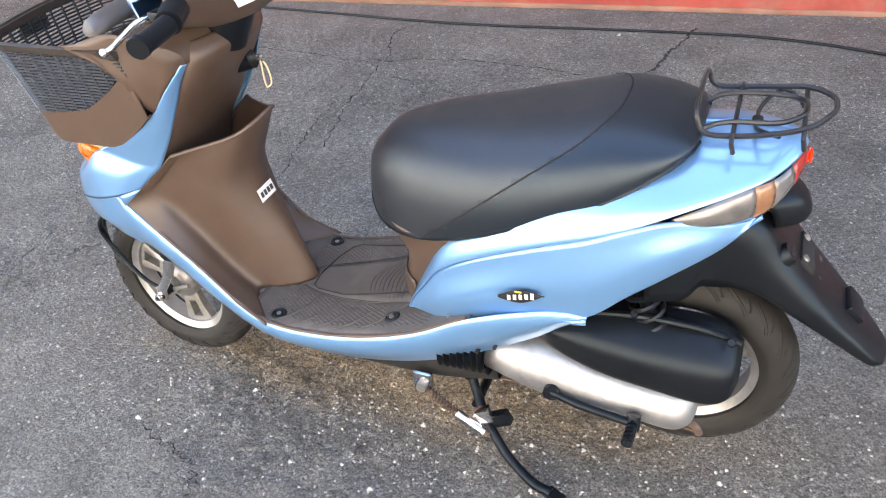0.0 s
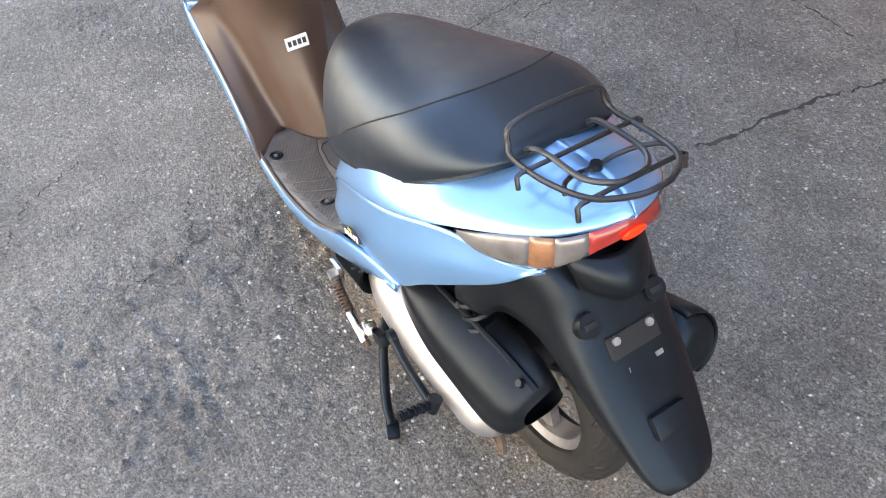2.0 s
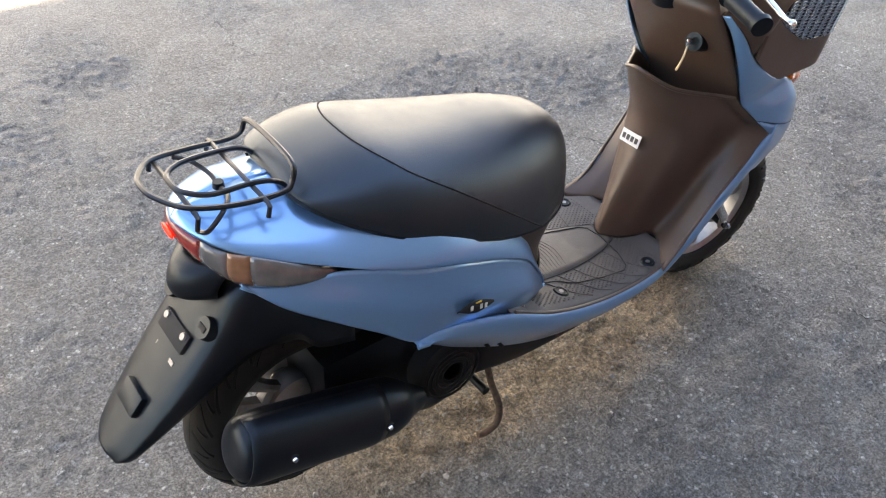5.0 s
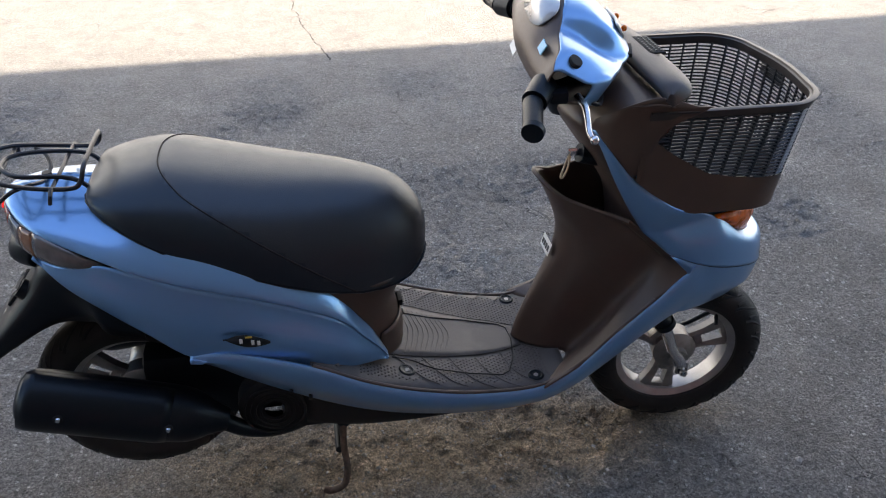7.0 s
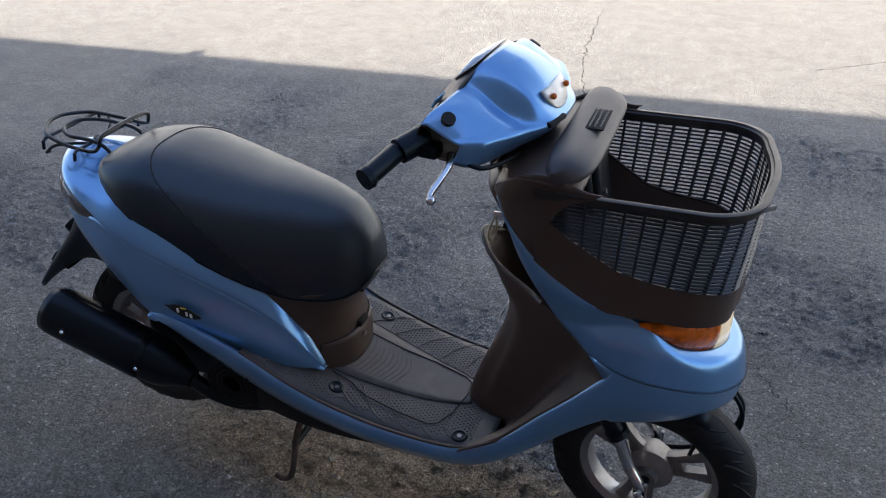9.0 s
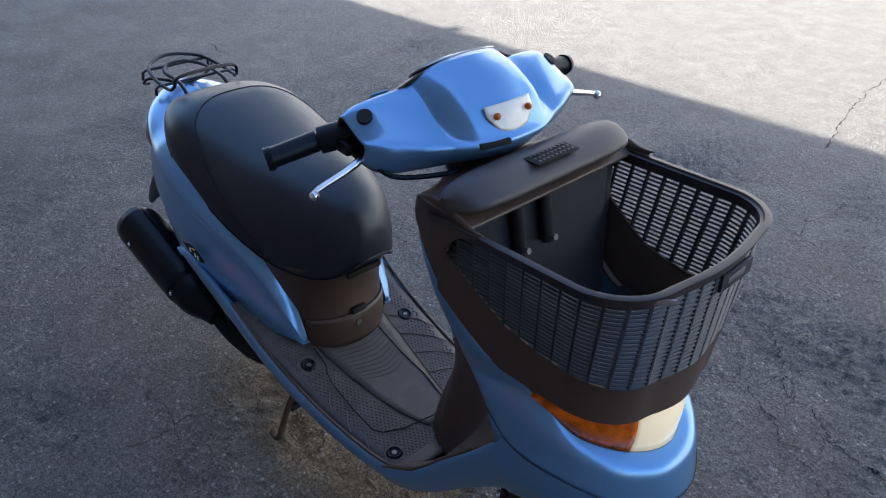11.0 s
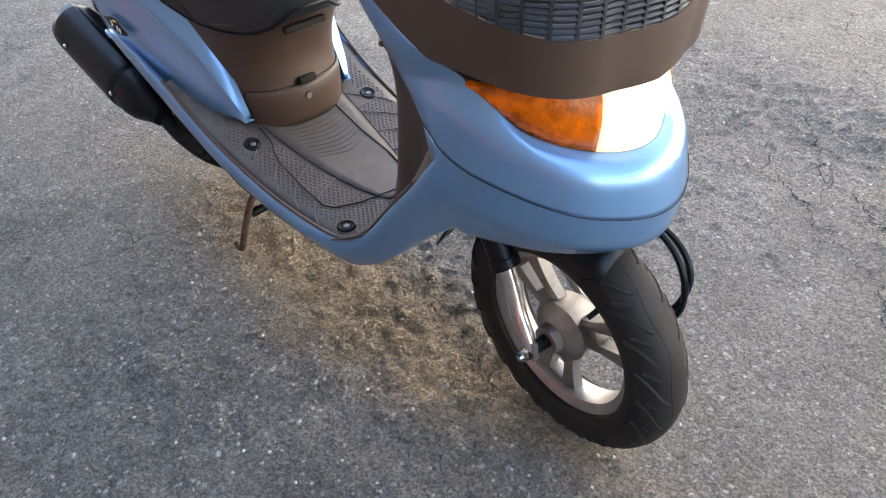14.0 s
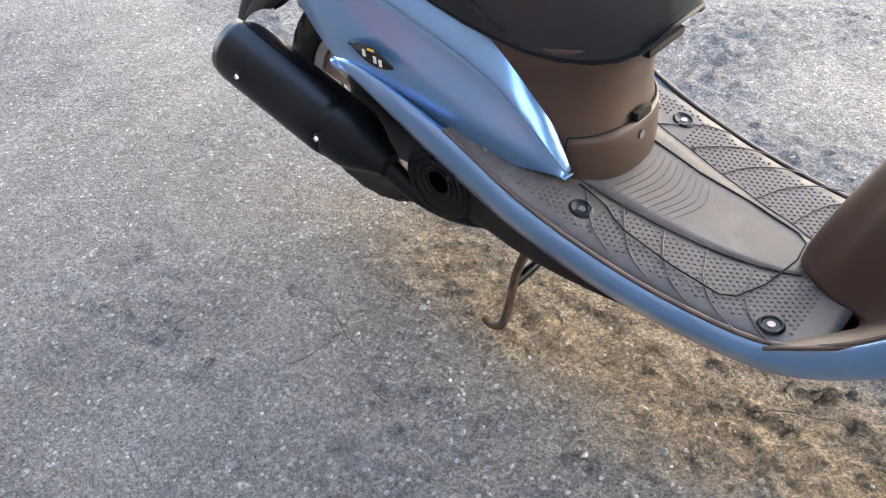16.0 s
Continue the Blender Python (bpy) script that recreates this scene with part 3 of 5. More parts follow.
def tail_light():
    path = [(0.026, 0.153, 0.653, 0.648), (-0.031, 0.141, 0.682, 0.644), (-0.077, 0.116, 0.698, 0.646), (-0.113, 0.085, 0.704, 0.656), (-0.137, 0.043, 0.715, 0.682), (-0.147, 0.0, 0.721, 0.695)]
    full = path + [(x, -y, a, b) for x, y, a, b in reversed(path[:-1])]
    c = cat(full, 61)
    root = new("tail_light")
    root.parent = scooter

    def strip(i0, i1, mat, name, label):
        bm = B()
        rows = []
        for x, y, a, b in c[i0:i1 + 1]:
            o = Vector((min(0, x - 0.03), y * 0.9, 0)).normalized() * 0.6
            h = a - b
            rows.append([Vector((x, y, a + 0.003)), Vector((x, y, a - 0.3 * h)) + o * 0.010 * min(1, h / 0.03), Vector((x, y, b + 0.25 * h)) + o * 0.010 * min(1, h / 0.03), Vector((x, y, b))])
        quads(bm, [cat(r, 8) for r in rows])
        part(name, bm, mat, root, label, thick=0.004)

    strip(0, 13, SMOKE, "side_lens", "clear smoky lens end")
    strip(13, 17, TAIL_AMBER, "indicator_lens", "pale amber indicator behind clear lens")
    strip(17, 22, SMOKE, "side_lens", "clear smoky lens")
    strip(22, 38, RED, "brake_lens", "red lens with the lamp lit")
    strip(38, 43, SMOKE, "side_lens", "clear smoky lens")
    strip(43, 47, TAIL_AMBER, "indicator_lens", "pale amber indicator behind clear lens")
    strip(47, 60, SMOKE, "side_lens", "clear smoky lens end")
    bm = B()
    bmesh.ops.create_uvsphere(bm, u_segments=16, v_segments=8, radius=1.0, matrix=Matrix.Translation((-0.1545, 0.004, 0.705)) @ Matrix.Diagonal((0.003, 0.020, 0.008, 1)))
    part("bulb_glow", bm, TAIL_GLOW, root, "glowing red bulb")


tail_light()


def seat():
    T = [(0.002, 0.050, 0.744, 0.750), (0.010, 0.092, 0.742, 0.758), (0.035, 0.124, 0.727, 0.768), (0.08, 0.152, 0.703, 0.778), (0.14, 0.170, 0.671, 0.782), (0.22, 0.174, 0.633, 0.766),
         (0.32, 0.168, 0.588, 0.745), (0.40, 0.154, 0.556, 0.732), (0.47, 0.134, 0.536, 0.718), (0.53, 0.104, 0.530, 0.698), (0.566, 0.074, 0.538, 0.670), (0.587, 0.044, 0.558, 0.638), (0.595, 0.012, 0.585, 0.606)]
    rows = cat(T, 64)
    grid = []
    for x, w, zb, zt in rows:
        r = []
        for k in range(33):
            q = math.pi * k / 32
            c, s = math.cos(q), math.sin(q)
            y = w * math.copysign(abs(c) ** 0.74, c)
            z = zb + (zt - zb) * s ** 0.90
            bulge = 1 + 0.03 * math.sin(2 * min(q, math.pi - q))
            r.append((x, y * bulge, z))
        grid.append(r)
    bm = B()
    vs = quads(bm, grid)
    for f in bm.faces:
        cx = f.calc_center_median()
        h = np.interp(cx.x, rows[:, 0], rows[:, 2]), np.interp(cx.x, rows[:, 0], rows[:, 3])
        u = min(1, max(0, (cx.z - h[0]) / max(0.01, h[1] - h[0])))
        f.material_index = 1 if cx.x < np.interp(u, [0, 0.2, 0.4, 0.6, 0.8, 1.0], [0.45, 0.385, 0.315, 0.245, 0.172, 0.122]) else 0
    cap(bm, vs[0])
    cap(bm, vs[-1])
    for i in range(len(vs) - 1):
        bm.faces.new((vs[i][0], vs[i + 1][0], vs[i + 1][-1], vs[i][-1]))
    p = part("seat", bm, [VINYL, VINYL_REAR], scooter, "long black vinyl saddle, creased and worn at the nose", sharp=60)
    # seam between the two covers
    line = []
    for k in range(49):
        q = math.pi * k / 48
        c, s = math.cos(q), math.sin(q)
        u = s ** 0.90
        x = np.interp(u, [0, 0.2, 0.4, 0.6, 0.8, 1.0], [0.45, 0.385, 0.315, 0.245, 0.172, 0.122])
        w, zb, zt = [float(np.interp(x, rows[:, 0], rows[:, i])) for i in (1, 2, 3)]
        line.append((x, w * math.copysign(abs(c) ** 0.74, c) * (1 + 0.03 * math.sin(2 * min(q, math.pi - q))), zb + (zt - zb) * u))
    bm = B()
    tube(bm, line, 0.0016, 6)
    part("seam", bm, DARK, p)
    bm = B()
    edge = [(x, w * 0.985, zb - 0.001) for x, w, zb, zt in rows[2:-2:3]]
    tube(bm, edge + flip(edge)[::-1], 0.004, 6)
    part("seat_edge", bm, BLACK, p)
    return p


seat()


def seat_base():
    """Brown housing under the nose of the seat, with its small hatch."""
    T = [(0.300, 0.532, 0.112), (0.34, 0.541, 0.114), (0.385, 0.541, 0.118), (0.425, 0.532, 0.121), (0.465, 0.530, 0.126), (0.51, 0.548, 0.134), (0.545, 0.565, 0.140)]
    bm = B()

    def ring(z, xf, w, n=25, off=0.0, lim=1.0):
        r = []
        for k in range(n):
            q = -math.pi / 2 * lim + math.pi * lim * k / (n - 1)
            r.append((0.40 + (xf - 0.40 + off) * abs(math.cos(q)) ** 0.75, (w + off) * math.copysign(abs(math.sin(q)) ** 0.85, math.sin(q)), z))
        return r

    loft(bm, [[(0.25, -w, z)] + ring(z, xf, w) + [(0.25, w, z)] for z, xf, w in T], 20, 50)
    p = part("seat_base", bm, BROWN, scooter, "brown plastic housing below the seat, scuffed", thick=0.003)
    bm = B()
    rows = []
    for z in np.linspace(0.333, 0.408, 8):
        xf, w = float(np.interp(z, [t[0] for t in T], [t[1] for t in T])), float(np.interp(z, [t[0] for t in T], [t[2] for t in T]))
        k = 0.60 + 0.05 * math.sin((z - 0.333) / 0.075 * math.pi)
        rows.append(ring(z, xf, w, 21, 0.0025, k))
    quads(bm, rows)
    h = part("hatch", bm, BROWN, p, thick=0.002, off=1.0)
    loop = rows[0] + [r[-1] for r in rows[1:]] + rows[-1][::-1] + [r[0] for r in rows[-2:0:-1]]
    bm = B()
    tube(bm, [(x - 0.0006, y, z) for x, y, z in loop], 0.0014, 6, closed=True)
    part("hatch_gap", bm, DARK, h)
    bm = B()
    rod(bm, (0.540, -0.005, 0.384), (0.5475, -0.005, 0.384), 0.007, 0.0065, 16)
    part("lock", bm, DULL_ALLOY, h, "small steel lock")
    bm = B()
    block(bm, (0.541, 0.0, 0.414), (0.010, 0.036, 0.014), bevel=0.003)
    part("hatch_grip", bm, DARK, h)
    bm = B()
    block(bm, (0.563, 0.0, 0.523), (0.012, 0.085, 0.012), bevel=0.004)
    part("seat_catch", bm, DARK, p)


seat_base()


# ---- floor and lower blue belt ----
FLOORZ = [(0.33, 0.432), (0.40, 0.392), (0.47, 0.354), (0.54, 0.331), (0.62, 0.307), (0.70, 0.289), (0.78, 0.280), (0.83, 0.280), (0.88, 0.290)]
# rows: x, y, z along the top line of the belt; y, z along its bottom line
BELT = [(0.142, 0.189, 0.468, 0.186, 0.462), (0.185, 0.197, 0.474, 0.181, 0.430), (0.24, 0.200, 0.464, 0.172, 0.382), (0.355, 0.198, 0.419, 0.162, 0.306), (0.46, 0.192, 0.357, 0.155, 0.254),
        (0.567, 0.186, 0.314, 0.150, 0.222), (0.686, 0.177, 0.284, 0.148, 0.208), (0.81, 0.165, 0.274, 0.146, 0.214), (0.89, 0.161, 0.316, 0.146, 0.250),
        (0.965, 0.162, 0.397, 0.146, 0.312), (1.03, 0.166, 0.468, 0.146, 0.372), (1.084, 0.170, 0.531, 0.146, 0.414)]


def floor_z(x):
    return float(np.interp(x, [a for a, b in FLOORZ], [b for a, b in FLOORZ]))


def footboard():
    bm = B()
    rows = []
    for x in np.linspace(0.352, 0.875, 44):
        yb = float(np.interp(x, [b[0] for b in BELT], [b[1] for b in BELT])) - 0.004
        zb = float(np.interp(x, [b[0] for b in BELT], [b[2] for b in BELT]))
        yb = min(yb, 0.10 + 0.10 * max(0, (x - 0.352) / 0.06) ** 0.6) if x < 0.42 else yb
        z = floor_z(x)
        zb = min(zb, z + 0.004)
        half = [(x, 0, z), (x, 0.05, z), (x, 0.10, z), (x, yb - 0.03, z), (x, yb - 0.012, z - 0.001), (x, yb, zb - 0.004)]
        rows.append(flip(half)[::-1] + half[1:])
    quads(bm, rows)
    p = part("footboard", bm, FLOOR, scooter, "grey-brown studded plastic footboard", thick=0.004)
    for s in (1, -1):
        bm = B()
        tail = [[(x, s * 0.11, floor_z(x) + 0.001), (x, s * (0.190 - 0.0 * x), floor_z(x) - 0.002)] for x in (0.352, 0.38, 0.41, 0.44)]
        quads(bm, tail)
        part("heel_plate", bm, FLOOR, p, thick=0.003)
        # narrow pale edging
        bm = B()
        tube(bm, [(x, s * (y - 0.004), z + 0.003) for x, y, z, a, b in BELT[3:11]], 0.0035, 8, samples=60)
        part("edging", bm, BROWN, p)
        for x, y in ((0.808, 0.134), (0.538, 0.134)):
            bm = B()
            z = floor_z(x)
            lathe(bm, [(0.004, 0.0012), (0.0105, 0.0012), (0.0125, 0.0034), (0.0142, 0.0034), (0.017, 0.0004)], 20, "z", (x, s * y, z), ring=False)
            for v in bm.verts:
                v.co.z += floor_z(v.co.x) - z
            c = part("screw_cup", bm, BLACK, p)
            bm = B()
            rod(bm, (x, s * y, z - 0.004), (x, s * y, z + 0.0024), 0.0062, 0.005, 12)
            part("screw", bm, DULL_ALLOY, c)
        bm = B()
        rod(bm, (0.40, s * 0.165, floor_z(0.40) - 0.002), (0.40, s * 0.165, floor_z(0.40) + 0.003), 0.005, 0.004, 10)
        part("screw", bm, DULL_ALLOY, p)
    # battery hatch: a line set to one side, and a smooth tread down the middle
    rim = [(0.512, -0.101), (0.540, -0.102), (0.560, -0.106), (0.578, -0.116), (0.600, -0.122), (0.670, -0.127), (0.738, -0.129), (0.755, -0.118), (0.773, -0.076), (0.784, -0.010), (0.780, 0.028), (0.764, 0.040), (0.690, 0.055), (0.610, 0.054), (0.526, 0.058)]
    bm = B()
    tube(bm, [(x, y, floor_z(x) + 0.0026) for x, y in rim], 0.0013, 6)
    part("hatch_gap", bm, DARK, p)

    def tread(x):
        return float(np.interp(x, [0.50, 0.574, 0.669, 0.749, 0.80], [0.094, 0.086, 0.070, 0.053, 0.034]))

    bm = B()
    quads(bm, [[(x, v * tread(x), floor_z(x) + 0.0020) for v in np.linspace(-1, 1, 9)] for x in np.linspace(0.505, 0.80, 26)])
    hch = part("centre_tread", bm, FLOOR, p, "smooth worn centre tread", thick=0.003)
    for s in (1, -1):
        bm = B()
        tube(bm, [(x, s * tread(x), floor_z(x) + 0.0022) for x in np.linspace(0.505, 0.80, 26)], 0.0008, 5)
        part("rib", bm, DARK, hch)
        for k in range(5):
            x0 = 0.515 + 0.058 * k
            bm = B()
            tube(bm, [(x0, s * tread(x0), floor_z(x0) + 0.0012), (x0 + 0.020, s * 0.115, floor_z(x0 + 0.02) + 0.0016), (x0 + 0.052, s * 0.150, floor_z(x0 + 0.052) + 0.0016), (x0 + 0.085, s * 0.166, floor_z(x0 + 0.085) + 0.001)], 0.0012, 5, samples=16)
            part("rib", bm, FLOOR, p)
    for k in range(9):
        bm = B()
        x = 0.553 + 0.011 * k
        w = 0.080 - 0.003 * k
        tube(bm, [(x - 0.012, -w, floor_z(x - 0.012) + 0.0018), (x + 0.004, 0, floor_z(x) + 0.0016), (x - 0.012, w, floor_z(x - 0.012) + 0.0018)], 0.0008, 5, samples=14)
        part("rib", bm, FLOOR, hch)
    # rows of small raised studs on both flanks
    verts, faces = [], []
    for i in range(58):
        for j in range(-18, 19):
            x, y = 0.445 + 0.0068 * i, 0.0092 * (j + 0.5 * (i % 2))
            edge = float(np.interp(x, [b[0] for b in BELT], [b[1] for b in BELT])) - 0.026
            near_cup = any(math.hypot(x - a, abs(y) - b) < 0.021 for a, b in ((0.808, 0.134), (0.538, 0.134)))
            if abs(y) > edge or near_cup or (x < 0.80 and abs(y) < tread(x) + 0.006) or (x < 0.56 and abs(y) < 0.125):
                continue
            z, n = floor_z(x), len(verts)
            for r, h in ((0.0027, -0.0005), (0.0017, 0.0013)):
                verts += [(x + r * math.cos(q * math.pi / 3), y + r * math.sin(q * math.pi / 3), z + h) for q in range(6)]
            faces += [(n + q, n + (q + 1) % 6, n + 6 + (q + 1) % 6, n + 6 + q) for q in range(6)] + [tuple(range(n + 6, n + 12))]
    me = bpy.data.meshes.new("stud_pattern")
    me.from_pydata(verts, [], faces)
    me.materials.append(FLOOR)
    st = new("stud_pattern", me)
    st.parent = p


footboard()


def belt_row(s):
    secs = []
    for x, yt, zt, yb, zb in BELT:
        h = zt - zb
        secs.append([(x, s * (yt - 0.010), zt - 0.003), (x, s * yt, zt), (x, s * (yt + 0.004), zt - 0.012 - 0.08 * h), (x, s * (yt * 0.7 + yb * 0.3 + 0.006), zt - 0.5 * h),
                     (x, s * (yb + 0.006), zb + 0.12 * h), (x, s * (yb - 0.006), zb), (x, s * (yb - 0.05), zb + 0.004)])
    return secs

# ---- front ----
# hoops from the shield edge to the nose
HOOPS = [[(0.995, 0.139, 0.612), (1.050, 0.148, 0.623), (1.132, 0.147, 0.640), (1.196, 0.122, 0.592), (1.252, 0.066, 0.565), (1.276, 0.0, 0.556)],
         [(1.021, 0.144, 0.590), (1.080, 0.161, 0.595), (1.150, 0.159, 0.594), (1.236, 0.120, 0.558), (1.288, 0.060, 0.544), (1.303, 0.0, 0.540)],
         [(1.048, 0.151, 0.566), (1.108, 0.169, 0.549), (1.172, 0.159, 0.530), (1.255, 0.116, 0.504), (1.302, 0.056, 0.488), (1.317, 0.0, 0.483)],
         [(1.080, 0.166, 0.490), (1.125, 0.165, 0.484), (1.178, 0.150, 0.474), (1.247, 0.112, 0.456), (1.293, 0.054, 0.442), (1.308, 0.0, 0.438)],
         [(1.060, 0.146, 0.415), (1.105, 0.142, 0.418), (1.155, 0.128, 0.420), (1.215, 0.096, 0.418), (1.258, 0.048, 0.414), (1.272, 0.0, 0.412)],
         [(1.055, 0.10, 0.42), (1.10, 0.10, 0.428), (1.15, 0.094, 0.43), (1.205, 0.07, 0.43), (1.24, 0.036, 0.428), (1.25, 0.0, 0.426)]]


def whole(h):
    return h + flip(h[:-1])[::-1]


def belt():
    """Lower body belt, one piece from the left flank round the nose to the right flank."""
    mid = []
    for j in range(1, 6):
        a, b, c, d = [np.array(h[j]) for h in HOOPS[2:]]
        mid.append([a + (np.array((1.1, 0, a[2])) - a) * 0.015, a, a * 0.75 + b * 0.25 + (b - d) * 0.01, b, b * 0.45 + c * 0.55 + (b - d) * 0.06, c, d])
    half = belt_row(1) + mid
    other = [[np.array((p[0], -p[1], p[2])) for p in sec] for sec in half[:-1]][::-1]
    bm = B()
    loft(bm, half + other, 190, 22)
    for s in (1, -1):
        tip = (1.109, s * 0.1685, 0.548)
        quads(bm, [[(1.047, s * 0.150, 0.567), (1.066, s * 0.161, 0.549), (1.085, s * 0.171, 0.531)], [(1.078, s * 0.161, 0.558), (1.086, s * 0.165, 0.550), (1.096, s * 0.171, 0.540)], [tip, tip, tip]])
    p = part("lower_belt", bm, BLUE, scooter, "light blue lower body belt with scratches", thick=0.003)
    for s in (1, -1):
        for x, z in ((0.31, 0.350), (0.345, 0.330)):
            bm = B()
            rod(bm, (x, s * 0.171, z), (x, s * 0.183, z), 0.004, 0.0035, 10)
            part("clip", bm, DARK, p)


belt()


def nose():
    bm = B()
    loft(bm, [whole(h) for h in HOOPS[:3]], 21, 61)
    edge = [cat(whole(h), 61) for h in HOOPS[:2]]
    # arms up the edge of the leg shield
    for s in (1, -1):
        E = [(0.872, 0.118, 0.828), (0.890, 0.126, 0.795), (0.916, 0.131, 0.739), (0.943, 0.132, 0.690), (0.971, 0.134, 0.646), (0.995, 0.139, 0.612)]
        out = (0.0, 0.008, 0.014, 0.014, 0.008, 0.0) if s < 0 else (0.0, 0.002, 0.004, 0.004, 0.002, 0.0)
        E = [(x, y + o, z) for (x, y, z), o in zip(E, out)]
        F = [(0.878, 0.130, 0.832), (0.905, 0.154, 0.793), (0.950, 0.158, 0.742), (0.990, 0.159, 0.709), (1.048, 0.158, 0.671), (1.132, 0.147, 0.640)]
        k = (1.0, 1.0, 1.0, 0.9, 0.8, 0.6)
        arm = [cat([(e[0], s * e[1], e[2]), (e[0] * 0.65 + f[0] * 0.35, s * (e[1] * 0.65 + f[1] * 0.35 + 0.008 * b), e[2] * 0.65 + f[2] * 0.35),
                   (e[0] * 0.25 + f[0] * 0.75, s * (e[1] * 0.25 + f[1] * 0.75 + 0.006 * b), e[2] * 0.25 + f[2] * 0.75), (f[0], s * f[1], f[2])], 13) for e, f, b in list(zip(E, F, k))[:5]]
        arm += [e[:13] if s > 0 else e[::-1][:13] for e in edge]
        cols = [cat([sec[j] for sec in arm], 49)[:41] for j in range(13)]
        quads(bm, [[c[i] for c in cols] for i in range(41)])
    bmesh.ops.remove_doubles(bm, verts=bm.verts, dist=0.0004)
    p = part("front_fairing", bm, BLUE, scooter, "light blue metallic front fairing", thick=0.003)
    bm = B()
    tube(bm, [(x + 0.0006 * (x > 1.2), y * 1.002, z) for x, y, z in cat(whole(HOOPS[2]), 80)], 0.0005, 6)
    part("panel_gap", bm, DARK, p)


nose()


def front_lights():
    top = [(1.128, 0.145, 0.646), (1.172, 0.136, 0.648), (1.212, 0.112, 0.648), (1.243, 0.070, 0.648), (1.256, 0.036, 0.648), (1.260, 0.0, 0.648)]
    low = cat(whole(HOOPS[0][2:]), 61)
    up = cat(whole(top), 61)
    root = new("front_lights")
    root.parent = scooter

    def lens(i0, i1, mat, name, label):
        bm = B()
        rows = []
        for a, b in zip(low[i0:i1 + 1], up[i0:i1 + 1]):
            m = (a + b) / 2
            o = Vector((m[0] - 1.10, m[1] * 1.2, 0)).normalized() * 0.008
            rows.append(cat([a, m + np.array(o), b], 8))
        quads(bm, rows)
        part(name, bm, mat, root, label, thick=0.003)

    lens(0, 20, AMBER, "indicator_lens", "amber indicator lens")
    lens(20, 40, HEAD_GLOW, "headlamp_lens", "lit cream-white headlamp lens")
    lens(40, 60, AMBER, "indicator_lens", "amber indicator lens")


front_lights()


def leg_shield():
    """Brown inner shield with the open pocket."""
    # each level: outer edge, valley beside the column, flank of the column, centre
    T = [((0.815, 0.172, 0.279), (0.888, 0.078, 0.284), (0.845, 0.055, 0.284), (0.786, 0, 0.284)), ((0.905, 0.160, 0.330), (0.935, 0.085, 0.350), (0.862, 0.058, 0.335), (0.792, 0, 0.315)),
         ((0.967, 0.161, 0.400), (0.975, 0.095, 0.430), (0.880, 0.065, 0.400), (0.810, 0, 0.370)), ((1.030, 0.165, 0.470), (1.008, 0.107, 0.500), (0.905, 0.078, 0.470), (0.838, 0, 0.440)),
         ((1.083, 0.168, 0.531), (1.020, 0.118, 0.550), (0.922, 0.088, 0.530), (0.864, 0, 0.510)), ((1.033, 0.146, 0.578), (1.000, 0.118, 0.580), (0.920, 0.090, 0.570), (0.866, 0, 0.565)),
         ((0.994, 0.138, 0.612), (0.965, 0.117, 0.615), (0.897, 0.085, 0.615), (0.848, 0, 0.620)), ((0.962, 0.136, 0.640), (0.935, 0.113, 0.643), (0.868, 0.070, 0.655), (0.812, 0, 0.690))]
    bm = B()
    secs = []
    for e, v, f, c in T:
        m = [0.5 * (e[i] + v[i]) for i in range(3)]
        g = (f[0] - 0.035, f[1] * 0.6, 0.5 * (f[2] + c[2]))
        half = [e, m, v, f, g]
        secs.append(flip(half) + [c] + half[::-1])
    loft(bm, secs, 48, 56)
    p = part("leg_shield", bm, BROWN, scooter, "brown plastic inner leg shield with open pocket", thick=0.004, off=1.0)
    rim = cat(secs[-1], 48)
    bm = B()
    tube(bm, rim, 0.0045, 8)
    part("pocket_rim", bm, BROWN, p)
    # pocket back and upper panel
    bm = B()
    U = [(0.50, 1.03, 0.11, 1.00), (0.60, 1.01, 0.122, 0.985), (0.66, 0.972, 0.130, 0.955), (0.74, 0.927, 0.129, 0.900), (0.80, 0.891, 0.123, 0.856), (0.835, 0.875, 0.117, 0.836), (0.862, 0.90, 0.11, 0.85)]
    secs = []
    for z, xe, ye, xc in U:
        sec = []
        for k in range(13):
            q = -math.pi / 2 + math.pi * k / 12
            d = abs(math.cos(q)) ** 0.8
            sec.append((xe + (xc - xe) * d, ye * math.sin(q), z))
        secs.append(sec)
    loft(bm, secs, 28, 30)
    part("upper_panel", bm, BROWN, p, thick=0.003)
    bm = B()
    quads(bm, [[(0.90, -0.07, 0.53), (0.90, 0.07, 0.53)], [(1.02, -0.11, 0.53), (1.02, 0.11, 0.53)]])
    part("pocket_floor", bm, BLACK, p, thick=0.003)
    # ignition lock with key and cord
    bm = B()
    rod(bm, (0.912, -0.066, 0.748), (0.874, -0.070, 0.758), 0.020, 0.018, 20)
    lk = part("ignition_lock", bm, BLACK, p)
    bm = B()
    block(bm, (0.864, -0.071, 0.761), (0.024, 0.004, 0.014), bevel=0.001)
    part("key", bm, CHROME, lk)
    bm = B()
    tube(bm, [(0.857, -0.071, 0.763), (0.848, -0.074, 0.738), (0.843, -0.070, 0.712), (0.850, -0.062, 0.704), (0.856, -0.066, 0.725), (0.858, -0.071, 0.760)], 0.002, 6, samples=30)
    part("key_cord", bm, CORD, lk, "tan cord loop on the key")
    # small label on the column
    bm = B()
    c = Vector((0.8585, 0.015, 0.506))
